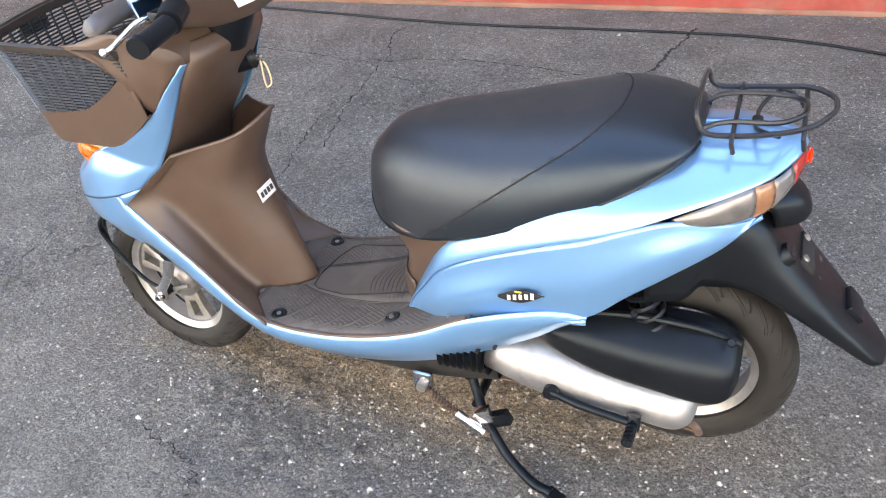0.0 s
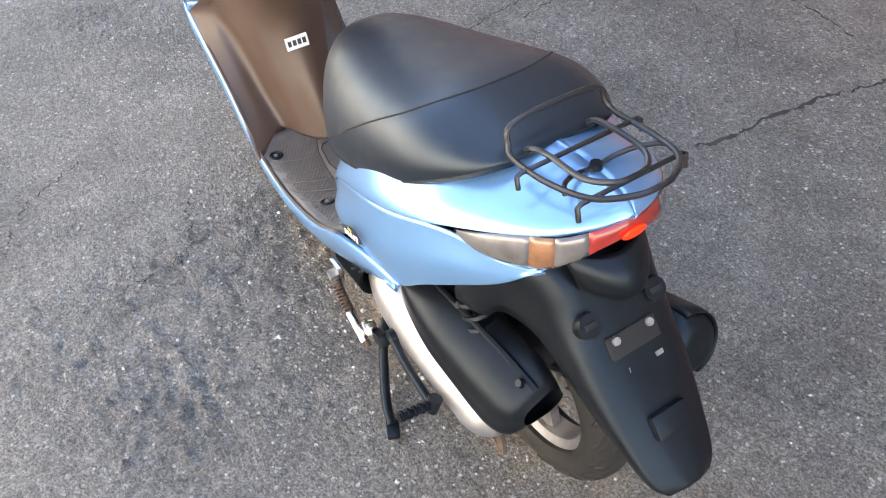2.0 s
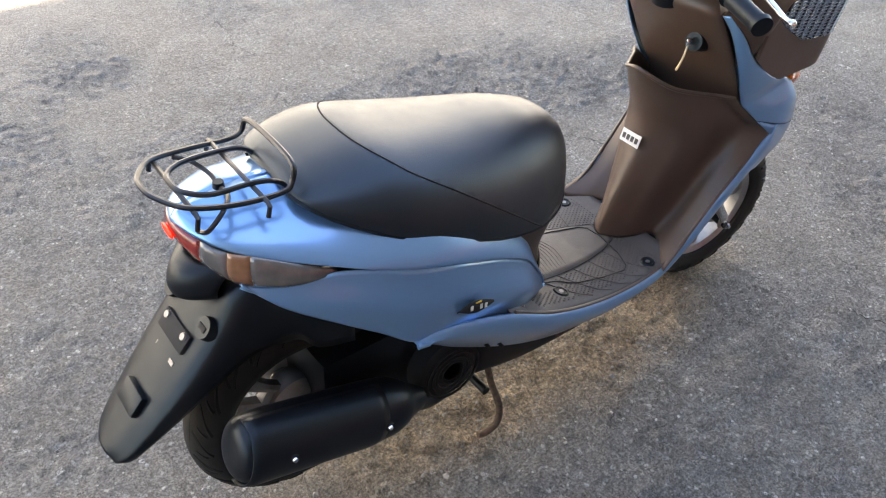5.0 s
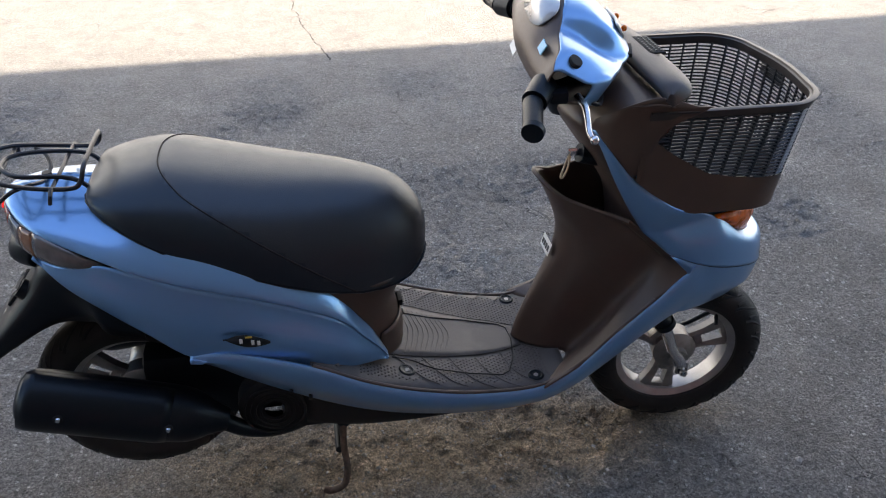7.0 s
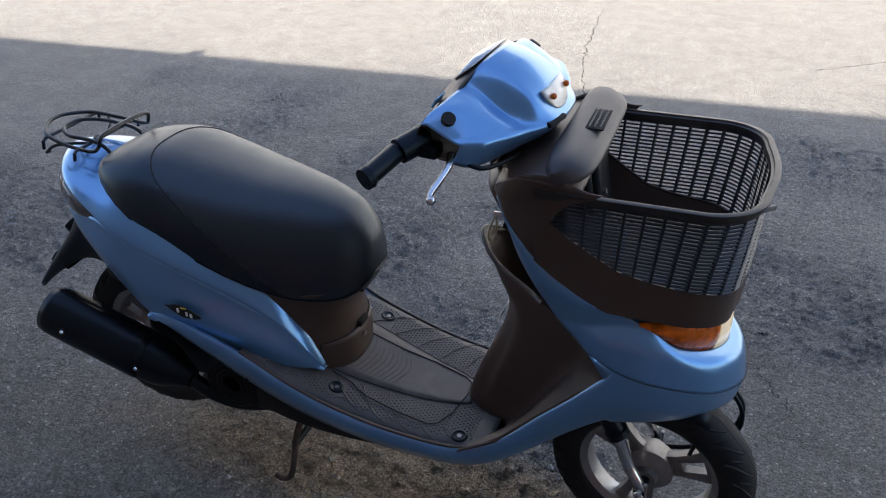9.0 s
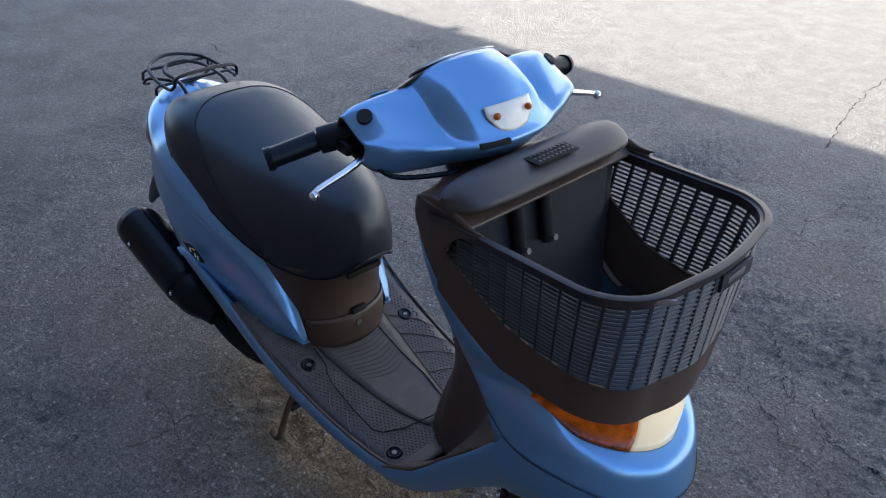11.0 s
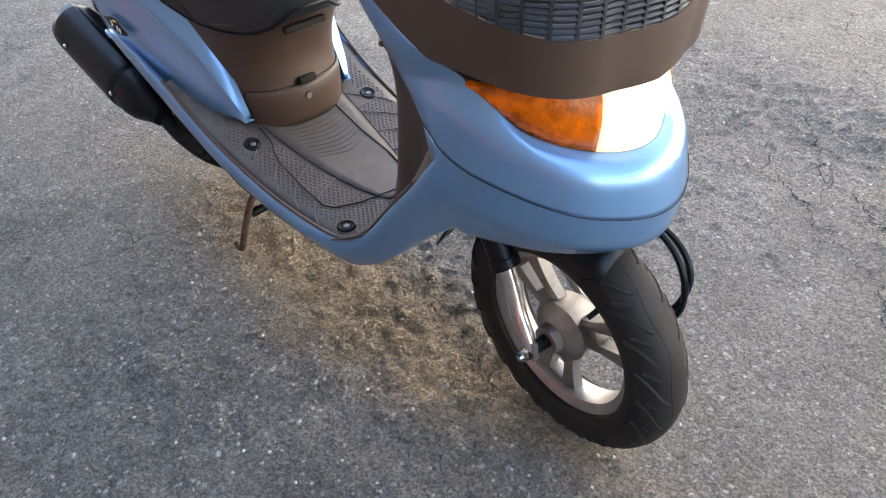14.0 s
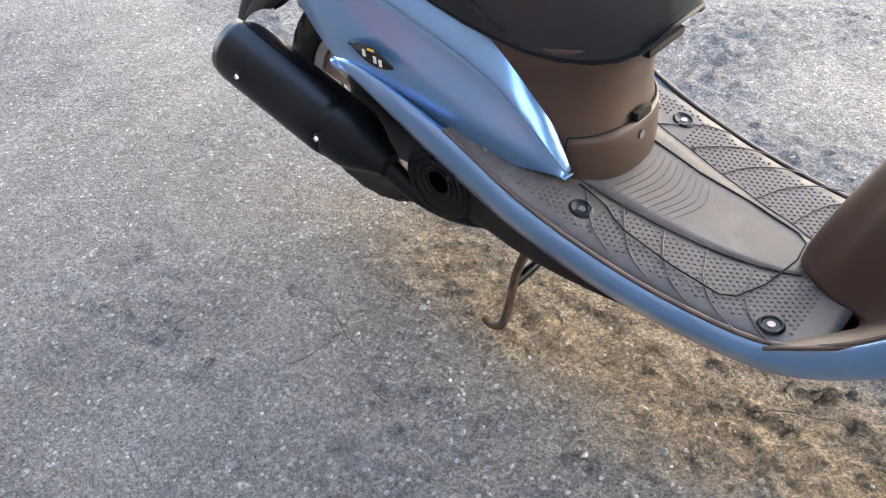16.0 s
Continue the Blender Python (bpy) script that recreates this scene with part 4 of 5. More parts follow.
    block(bm, c + Vector((-0.004, 0, 0)), (0.0012, 0.052, 0.028), rot=Matrix.Rotation(radians(16), 3, "Y"))
    lab = part("sticker", bm, PAPER, p, "small white printed label")
    for k in range(4):
        bm = B()
        block(bm, c + Vector((-0.0052, -0.017 + 0.0115 * k, 0.0)), (0.0008, 0.008, 0.012), rot=Matrix.Rotation(radians(16), 3, "Y"))
        part("print_bar", bm, INK, lab)


leg_shield()


# ---- basket ----
def plan(u, w, xf, xr, r):
    """Point on a U-shaped plan, u from 0 (rear, right) over the front to 1 (rear, left)."""
    L1, arc, L2 = xf - r - xr, math.pi * r / 2, 2 * (w - r)
    d = u * (2 * L1 + 2 * arc + L2)
    if d < L1:
        return xr + d, -w
    d -= L1
    if d < arc:
        q = d / r
        return xf - r + r * math.sin(q), -w + r - r * math.cos(q)
    d -= arc
    if d < L2:
        return xf + 0.012 * math.sin(math.pi * d / L2), -w + r + d
    d -= L2
    if d < arc:
        q = d / r
        return xf - r + r * math.cos(q), w - r + r * math.sin(q)
    d -= arc
    return xf - r - d, w


def basket_point(u, h, out=0.0):
    """h: 0 at the underside, 1 at the rim."""
    w, xf = 0.156 + 0.034 * h, 1.270 + 0.014 * h
    x, y = plan(u, w + out, xf + out, 0.950, 0.085 + out)
    low = 0.641 + 0.017 * min(1.0, abs(u - 0.5) / 0.2)
    return Vector((x, y + 0.010 * max(0.0, h), low + (0.880 - low) * h))


def band_h(u):
    x, y = plan(u, 0.16, 1.28, 0.950, 0.075)
    return float(np.interp(x, [0.950, 0.967, 1.01, 1.05, 1.085, 1.136, 1.22, 1.28], [0.80, 0.745, 0.60, 0.49, 0.40, 0.35, 0.315, 0.285]))


def basket():
    root = new("front_basket")
    root.parent = scooter
    root["label"] = "dark woven-look plastic basket on the front"
    us = np.linspace(0, 1, 81)
    bm = B()
    def foot_h(u):
        x = basket_point(u, 0.2).x
        return max(0.0, (float(np.interp(x, [0.950, 0.985, 1.048, 1.10, 1.14], [0.741, 0.711, 0.669, 0.650, 0.630])) - 0.658) / 0.222)

    quads(bm, [[basket_point(u, foot_h(u), -0.012), basket_point(u, foot_h(u)), basket_point(u, 0.5 * (foot_h(u) + band_h(u))), basket_point(u, band_h(u)), basket_point(u, band_h(u), -0.004)] for u in us])
    part("band", bm, BROWN, root, "solid brown lower band", thick=0.004)
    bm = B()
    rows = []
    for u in us:
        rows.append([basket_point(u, 0.925), basket_point(u, 0.93, 0.004), basket_point(u, 0.975, 0.005), basket_point(u, 0.98, 0.008), basket_point(u, 0.995, 0.008), basket_point(u, 1.0, 0.005), basket_point(u, 1.0, -0.002), basket_point(u, 0.985, -0.003), basket_point(u, 0.98, -0.007), basket_point(u, 0.925, -0.006)])
    vs = quads(bm, rows, ring=True)
    cap(bm, vs[0])
    cap(bm, vs[-1])
    part("rim", bm, RIM, root)
    n = 21
    for k in range(n):
        h = 0.285 + (0.93 - 0.285) * (k + 0.5) / n
        ok = [u for u in np.linspace(0, 1, 161) if band_h(u) < h + 0.002]
        bm = B()
        dh = 0.0080
        rows = [[basket_point(u, h - dh, 0.0004), basket_point(u, h - 0.1 * dh, 0.0010), basket_point(u, h + dh, -0.0014), basket_point(u, h + dh, -0.0026), basket_point(u, h - dh, -0.0016)] for u in ok]
        v = quads(bm, rows, ring=True)
        cap(bm, v[0])
        cap(bm, v[-1])
        part("slat", bm, BASKET, root)
    for k in range(32):
        u = 0.02 + 0.96 * k / 31
        bm = B()
        d = 0.0021
        h0 = band_h(u)
        rows = []
        for h in np.linspace(h0, 0.92, 6):
            rows.append([basket_point(u - d, h, 0.0008), basket_point(u + d, h, 0.0008), basket_point(u + d, h, -0.0034), basket_point(u - d, h, -0.0034)])
        v = quads(bm, rows, ring=True)
        cap(bm, v[0])
        cap(bm, v[-1])
        part("rib", bm, BASKET, root, )
    bm = B()
    ring = [p for p in (basket_point(u, 0.04, -0.004) for u in us) if p.x > 1.06]
    cap(bm, [bm.verts.new(p) for p in ring])
    part("basket_floor", bm, BASKET, root, thick=0.004)
    # solid back wall; two raised dark capsules paint the shade of its slots
    bm = B()
    loft(bm, [[(x, o + v * w, z) for v in np.linspace(-1, 1, 9)] for x, o, w, z in ((0.990, 0.009, 0.182, 0.885), (1.004, 0.006, 0.170, 0.80), (1.030, 0.002, 0.142, 0.70), (1.050, 0.0, 0.120, 0.662))], 14, 20)
    bw = part("back_wall", bm, BASKET, root, "solid dark back wall with two grooves", thick=0.006)
    for y in (-0.062, 0.0):
        bm = B()
        tube(bm, [(1.003, y, 0.868), (1.010, y, 0.83), (1.018, y, 0.79)], 0.010, 10)
        g = part("groove_shade", bm, DARK, bw)
        bm = B()
        rod(bm, (1.016, y, 0.797), (1.034, y, 0.803), 0.006, 0.005, 10)
        part("screw", bm, DULL_ALLOY, g)
    # reflector-like maker's plate, plain
    bm = B()
    c = basket_point(0.535, 0.85, 0.004)
    block(bm, c, (0.006, 0.078, 0.026), bevel=0.002)
    pl = part("plate", bm, BASKET, root)
    bm = B()
    block(bm, c + Vector((0.0036, -0.004, 0.001)), (0.0012, 0.044, 0.008), bevel=0.0004)
    part("plain_bar", bm, DULL_ALLOY, pl)
    for u in (0.37, 0.70):
        bm = B()
        c = basket_point(u, 0.955, 0.007)
        a = Vector((c.x - 1.17, c.y, 0)).normalized()
        block(bm, c, (0.004, 0.03, 0.008), rot=Matrix.Rotation(math.atan2(a.y, a.x), 3, "Z"), bevel=0.001)
        part("rim_slot", bm, DULL_ALLOY, root)


basket()


def cowl():
    """Brown cowl between the leg shield and the basket, and the lid on top."""
    bm = B()
    secs = []
    for s_y, f in ((-1, 1), (-0.96, 1), (-0.75, 0.9), (-0.4, 0.72), (0, 0.62), (0.4, 0.72), (0.75, 0.9), (0.96, 1), (1, 1)):
        y = s_y
        e = abs(s_y)
        secs.append([(0.868 - 0.03 * (1 - e), 0.112 * y, 0.820 + 0.02 * (1 - e)), (0.872 - 0.01 * (1 - e), 0.132 * y, 0.850 + 0.025 * (1 - e)), (0.905, 0.165 * y, 0.882 + 0.02 * (1 - e)),
                     (0.955, 0.190 * y, 0.896 + 0.012 * (1 - e)), (1.0, 0.190 * y + 0.008, 0.886), (1.02, 0.186 * y + 0.008, 0.875)])
    loft(bm, secs, 44, 24)
    for s in (1, -1):
        def side(z, out=0.003):
            return s * (0.156 + 0.034 * (z - 0.655) / 0.225 + out) + 0.010 * (z - 0.655) / 0.225

        loft(bm, [[(0.872, s * 0.116, 0.826), (0.868, s * 0.124, 0.840), (0.872, s * 0.132, 0.852)], [(0.890, s * 0.147, 0.812), (0.890, s * 0.157, 0.845), (0.905, s * 0.166, 0.883)],
                  [(0.912, s * 0.155, 0.785), (0.925, s * 0.173, 0.845), (0.955, s * 0.190 + 0.004, 0.906)], [(0.948, s * 0.159, 0.745), (0.956, side(0.818), 0.818), (1.000, side(0.897), 0.897)],
                  [(0.985, side(0.842, 0.004), 0.842), (1.000, side(0.862, 0.005), 0.862), (1.030, side(0.888, 0.006), 0.888)], [(1.046, side(0.880, 0.009), 0.880), (1.050, side(0.884, 0.009), 0.884), (1.056, side(0.887, 0.009), 0.887)]], 26, 14)
    p = part("cowl", bm, BROWN, scooter, "brown plastic cowl behind the basket", thick=0.003)
    bm = B()
    rows = []
    for k in range(31):
        v = -1 + k / 15
        d = (1 - abs(v) ** 6) ** 0.5
        y = 0.004 + 0.192 * v
        z = 0.912 + 0.010 * d
        x0, x1 = 0.972 - 0.010 * d, 0.992 + 0.046 * d
        rows.append(cat([(x0, y, z - 0.012), (x0 + 0.004, y, z + 0.006 * d), ((x0 + x1) / 2, y, z + 0.010 * d), (x1 - 0.006, y, z - 0.004), (x1, y, z - 0.016), (x1 - 0.012, y, z - 0.024), ((x0 + x1) / 2, y, z - 0.02)], 22, True))
    v = quads(bm, rows, ring=True)
    cap(bm, v[0])
    cap(bm, v[-1])
    lid = part("basket_lid", bm, LID, scooter, "dark grey-brown moulded lid at the back of the basket")
    bm = B()
    block(bm, (1.010, 0.0, 0.9315), (0.030, 0.092, 0.003), bevel=0.0014)
    g = part("grille", bm, DARK, lid)
    for i in range(3):
        for j in range(9):
            bm = B()
            block(bm, (1.001 + 0.009 * i, -0.036 + 0.009 * j, 0.9335), (0.003, 0.004, 0.002))
            part("grille_bar", bm, BASKET, g)


cowl()


# ---- handlebar ----
def handlebar():
    root = new("handlebar")
    root.parent = scooter

    def both(rows):
        return [[(x, -y, z) for x, z in r] for y, r in reversed(rows[1:])] + [[(x, y, z) for x, z in r] for y, r in rows]

    bm = B()
    # each row: half width, then the profile from the top edge over the face to the lip
    front = [(0.0, [(0.838, 1.040), (0.885, 1.024), (0.926, 0.993), (0.952, 0.957), (0.961, 0.941), (0.940, 0.914)]), (0.045, [(0.833, 1.035), (0.880, 1.020), (0.921, 0.991), (0.948, 0.957), (0.957, 0.941), (0.932, 0.914)]),
             (0.070, [(0.826, 1.025), (0.870, 1.013), (0.914, 0.988), (0.938, 0.956), (0.948, 0.942), (0.922, 0.914)]), (0.090, [(0.818, 1.010), (0.852, 0.996), (0.885, 0.973), (0.918, 0.955), (0.937, 0.944), (0.912, 0.914)]),
             (0.100, [(0.816, 1.006), (0.848, 0.994), (0.880, 0.972), (0.912, 0.955), (0.931, 0.945), (0.908, 0.912)]), (0.130, [(0.813, 1.003), (0.843, 0.995), (0.877, 0.976), (0.902, 0.959), (0.919, 0.947), (0.895, 0.910)]),
             (0.163, [(0.808, 0.998), (0.828, 0.996), (0.857, 0.980), (0.883, 0.962), (0.901, 0.950), (0.880, 0.909)]), (0.183, [(0.799, 0.990), (0.813, 0.990), (0.838, 0.978), (0.866, 0.963), (0.889, 0.951), (0.864, 0.909)]),
             (0.202, [(0.793, 0.978), (0.803, 0.979), (0.820, 0.971), (0.842, 0.960), (0.858, 0.952), (0.846, 0.922)])]
    loft(bm, both(front), 90, 30)
    cv = part("front_cover", bm, BLUE, root, "light blue handlebar cover", thick=0.003)
    bm = B()
    back = [(0.0, [(0.838, 1.040), (0.806, 1.018), (0.760, 0.975), (0.772, 0.915), (0.820, 0.872), (0.940, 0.914)]), (0.070, [(0.826, 1.025), (0.800, 1.010), (0.766, 0.972), (0.778, 0.915), (0.822, 0.878), (0.922, 0.914)]),
            (0.115, [(0.814, 1.004), (0.796, 0.992), (0.770, 0.962), (0.782, 0.918), (0.822, 0.890), (0.900, 0.911)]), (0.163, [(0.808, 0.998), (0.792, 0.982), (0.776, 0.956), (0.786, 0.926), (0.818, 0.904), (0.880, 0.909)]),
            (0.188, [(0.797, 0.987), (0.786, 0.972), (0.779, 0.954), (0.787, 0.934), (0.810, 0.918), (0.860, 0.911)]), (0.202, [(0.793, 0.978), (0.786, 0.966), (0.784, 0.953), (0.790, 0.940), (0.810, 0.928), (0.846, 0.922)])]
    loft(bm, both(back), 60, 24)
    rc = part("rear_cover", bm, BROWN, root, "brown rear handlebar cover", thick=0.003)
    # meter glass
    bm = B()
    g = []
    for k in range(24):
        q = 2 * math.pi * k / 24
        a, b = 0.034 * math.copysign(abs(math.cos(q)) ** 0.7, math.cos(q)), 0.078 * math.copysign(abs(math.sin(q)) ** 0.7, math.sin(q))
        g.append((0.802 + a * 0.72, b, 1.0165 + a * 0.60))
    vs = [bm.verts.new(p) for p in g]
    c = bm.verts.new((0.797, 0, 1.026))
    for k in range(24):
        bm.faces.new((vs[k], vs[(k + 1) % 24], c))
    part("meter_glass", bm, GLASS, rc, "clear instrument glass", thick=0.003)
    for y, z, w, h, ink in ((-0.128, 0.988, 0.030, 0.018, SKYBLUE), (0.040, 0.925, 0.050, 0.026, PAPER)):
        bm2 = B()
        x = 0.786 if y < 0 else 0.768
        block(bm2, (x, y, z), (0.002, w, h), rot=Matrix.Rotation(radians(30), 3, "Y"))
        part("sticker", bm2, ink, rc, "small light blue sticker" if y < 0 else "small white printed sticker")
    # position lamp
    bm = B()
    lam = [[(0.930, -0.043, 0.993), (0.934, 0.0, 0.994), (0.930, 0.043, 0.993)], [(0.941, -0.041, 0.977), (0.946, 0.0, 0.978), (0.941, 0.041, 0.977)], [(0.950, -0.026, 0.960), (0.954, 0.0, 0.953), (0.950, 0.026, 0.960)]]
    loft(bm, lam, 10, 14)
    pl = part("position_lamp", bm, WHITE_LENS, cv, "small clear position lamp", thick=0.004)
    for y in (-0.026, 0.026):
        bm = B()
        bmesh.ops.create_uvsphere(bm, u_segments=12, v_segments=8, radius=0.0055, matrix=Matrix.Translation((0.945, y * 1.15, 0.981)))
        part("bulb", bm, AMBER, pl)
    bm = B()
    block(bm, (0.9545, -0.042, 0.946), (0.012, 0.050, 0.008), rot=Matrix.Rotation(radians(-11), 3, "Z"), bevel=0.002)
    part("vent_slot", bm, DARK, cv)
    for s in (1, -1):
        bm = B()
        n = Vector((0.45, 0.35 * s, 0.82)).normalized()
        c = Vector((0.829, s * 0.180, 0.982))
        rod(bm, c - n * 0.010, c + n * 0.007, 0.0115, 0.0115, 18)
        part("mirror_hole", bm, DARK, cv)
        bm = B()
        tube(bm, [(0.785, s * 0.17, 0.945), (0.765, s * 0.215, 0.937), (0.750, s * 0.301, 0.925)], 0.0125, 14)
        rod(bm, (0.760, s * 0.226, 0.935), (0.750, s * 0.301, 0.925), 0.0165, 0.016, 18)
        lathe_c = Vector((0.750, s * 0.301, 0.925))
        d = Vector((-0.028, 0.08 * s, -0.015)).normalized()
        rod(bm, lathe_c - d * 0.006, lathe_c + d * 0.004, 0.0185, 0.0175, 18)
        part("grip", bm, BLACK, root, "black rubber handlebar grip")
        bm = B()
        rod(bm, (0.785, s * 0.180, 0.945), (0.763, s * 0.222, 0.936), 0.022, 0.021, 16)
        block(bm, (0.805, s * 0.195, 0.935), (0.03, 0.03, 0.02), bevel=0.004)
        part("switch_housing", bm, BLACK, root)
        bm = B()
        tube(bm, [(0.838, s * 0.190, 0.930), (0.846, s * 0.215, 0.924), (0.846, s * 0.240, 0.916), (0.844, s * 0.268, 0.907), (0.846, s * 0.282, 0.903)], 0.0065, 10, samples=24, r_end=0.0045)
        bmesh.ops.create_uvsphere(bm, u_segments=12, v_segments=8, radius=0.0075, matrix=Matrix.Translation((0.850, s * 0.285, 0.901)))
        part("brake_lever", bm, CHROME, root, "silver brake lever with ball end")
    bm = B()
    tube(bm, [(0.845, -0.19, 0.928), (0.88, -0.17, 0.905), (0.90, -0.10, 0.893), (0.905, -0.04, 0.888)], 0.004, 8, samples=20)
    part("brake_cable", bm, BLACK, root)
    bm = B()
    rod(bm, (0.875, 0, 0.83), (0.845, 0, 0.90), 0.045, 0.05, 20)
    part("stem", bm, BLACK, root)
    root.matrix_world = STEER


handlebar()


# ---- fork and front mudguard ----
def fork():
    root = new("front_fork")
    root.parent = scooter
    for s in (1, -1):
        bm = B()
        rod(bm, (1.035, s * 0.066, 0.46), (1.118, s * 0.070, 0.330), 0.020, 0.020, 18)
        rod(bm, (1.112, s * 0.070, 0.340), (1.119, s * 0.070, 0.328), 0.023, 0.023, 18)
        part("stanchion", bm, BLACK, root)
        bm = B()
        tube(bm, [(1.116, s * 0.070, 0.333), (1.132, s * 0.071, 0.292), (1.146, s * 0.074, 0.258), (1.168, s * 0.078, 0.225), (1.175, s * 0.079, 0.204)], 0.0135, 14, samples=16, r_end=0.011)
        part("fork_leg", bm, CHROME, root, "bright steel fork leg, slightly rusty")
        bm = B()
        block(bm, (1.174, s * 0.079, 0.208), (0.026, 0.010, 0.034), bevel=0.003)
        part("dropout", bm, DULL_ALLOY, root)
        bm = B()
        rod(bm, (1.174, s * 0.03, 0.204), (1.174, s * 0.088, 0.204), 0.011, 0.011, 14)
        part("axle", bm, BLACK, root)
        bm = B()
        rod(bm, (1.174, s * 0.084, 0.204), (1.174, s * 0.096, 0.204), 0.010, 0.010, 6)
        rod(bm, (1.174, s * 0.095, 0.204), (1.174, s * 0.102, 0.204), 0.006, 0.005, 12)
        part("axle_nut", bm, CHROME, root)
    bm = B()
    for k in range(2):
        tube(bm, [(1.20, 0.055, 0.42), (1.285, 0.062 + 0.012 * k, 0.40), (1.325, 0.060 + 0.012 * k, 0.35), (1.315 - 0.01 * k, 0.060, 0.28), (1.24, 0.062, 0.22), (1.18, 0.06, 0.2)], 0.005, 8, samples=40)
    part("brake_cable", bm, BLACK, root, "black front brake and speedometer cables")
    bm = B()
    tube(bm, [(1.165, 0.05, 0.204), (1.13, 0.058, 0.22), (1.10, 0.06, 0.235)], 0.006, 8, samples=8)
    part("brake_arm", bm, DULL_ALLOY, root)
    root.matrix_world = FORK
    bm = B()
    rows = []
    for k in range(19):
        q = radians(62 + 95 * k / 18)
        rows.append([(1.165 + 0.228 * math.cos(q), v * 0.068, 0.204 + (0.228 - 0.03 * abs(v) ** 3) * math.sin(q)) for v in np.linspace(-1, 1, 9)])
    quads(bm, rows)
    part("front_mudguard", bm, BLACK, scooter, "black inner front mudguard", thick=0.003)


fork()


# ---- luggage rack ----
def rack():
    root = new("luggage_rack")
    root.parent = scooter
    root["label"] = "black wire luggage rack over the tail"
    bm = B()
    o = [(0.012, 0.062, 0.800), (0.004, 0.080, 0.775), (-0.016, 0.084, 0.766), (-0.08, 0.083, 0.772), (-0.14, 0.068, 0.782), (-0.170, 0.03, 0.788), (-0.176, 0, 0.790)]
    loop = o + flip(o[:-1])[::-1]
    tube(bm, loop, 0.0042, 8, samples=90, closed=True)
    part("outer_loop", bm, WIRE, root)
    bm = B()
    o = [(0.018, 0.052, 0.733), (-0.004, 0.052, 0.762), (-0.04, 0.050, 0.773), (-0.10, 0.048, 0.776), (-0.132, 0.026, 0.780), (-0.138, 0, 0.781)]
    tube(bm, o + flip(o[:-1])[::-1], 0.0042, 8, samples=70)
    part("inner_loop", bm, WIRE, root)
    for x, w, z, down in ((-0.042, 0.101, 0.768, 0.020), (-0.136, 0.085, 0.777, 0.022)):
        bm = B()
        tube(bm, [(x - 0.004, -w, z - down), (x, -w, z - 0.004), (x, -w + 0.006, z), (x, w - 0.006, z), (x, w, z - 0.004), (x - 0.004, w, z - down)], 0.0036, 8)
        part("cross_bar", bm, WIRE, root)
    bm = B()
    tube(bm, [(-0.105, 0.078, 0.770), (-0.085, 0.060, 0.765), (-0.072, 0.030, 0.756), (-0.072, 0, 0.752), (-0.072, -0.030, 0.756), (-0.085, -0.060, 0.765), (-0.105, -0.086, 0.768), (-0.128, -0.090, 0.752), (-0.136, -0.075, 0.746)], 0.0036, 8, samples=50)
    part("stay", bm, WIRE, root)
    bm = B()
    rod(bm, (-0.072, 0, 0.746), (-0.072, 0, 0.759), 0.010, 0.008, 12)
    part("bolt", bm, BLACK, root)


rack()


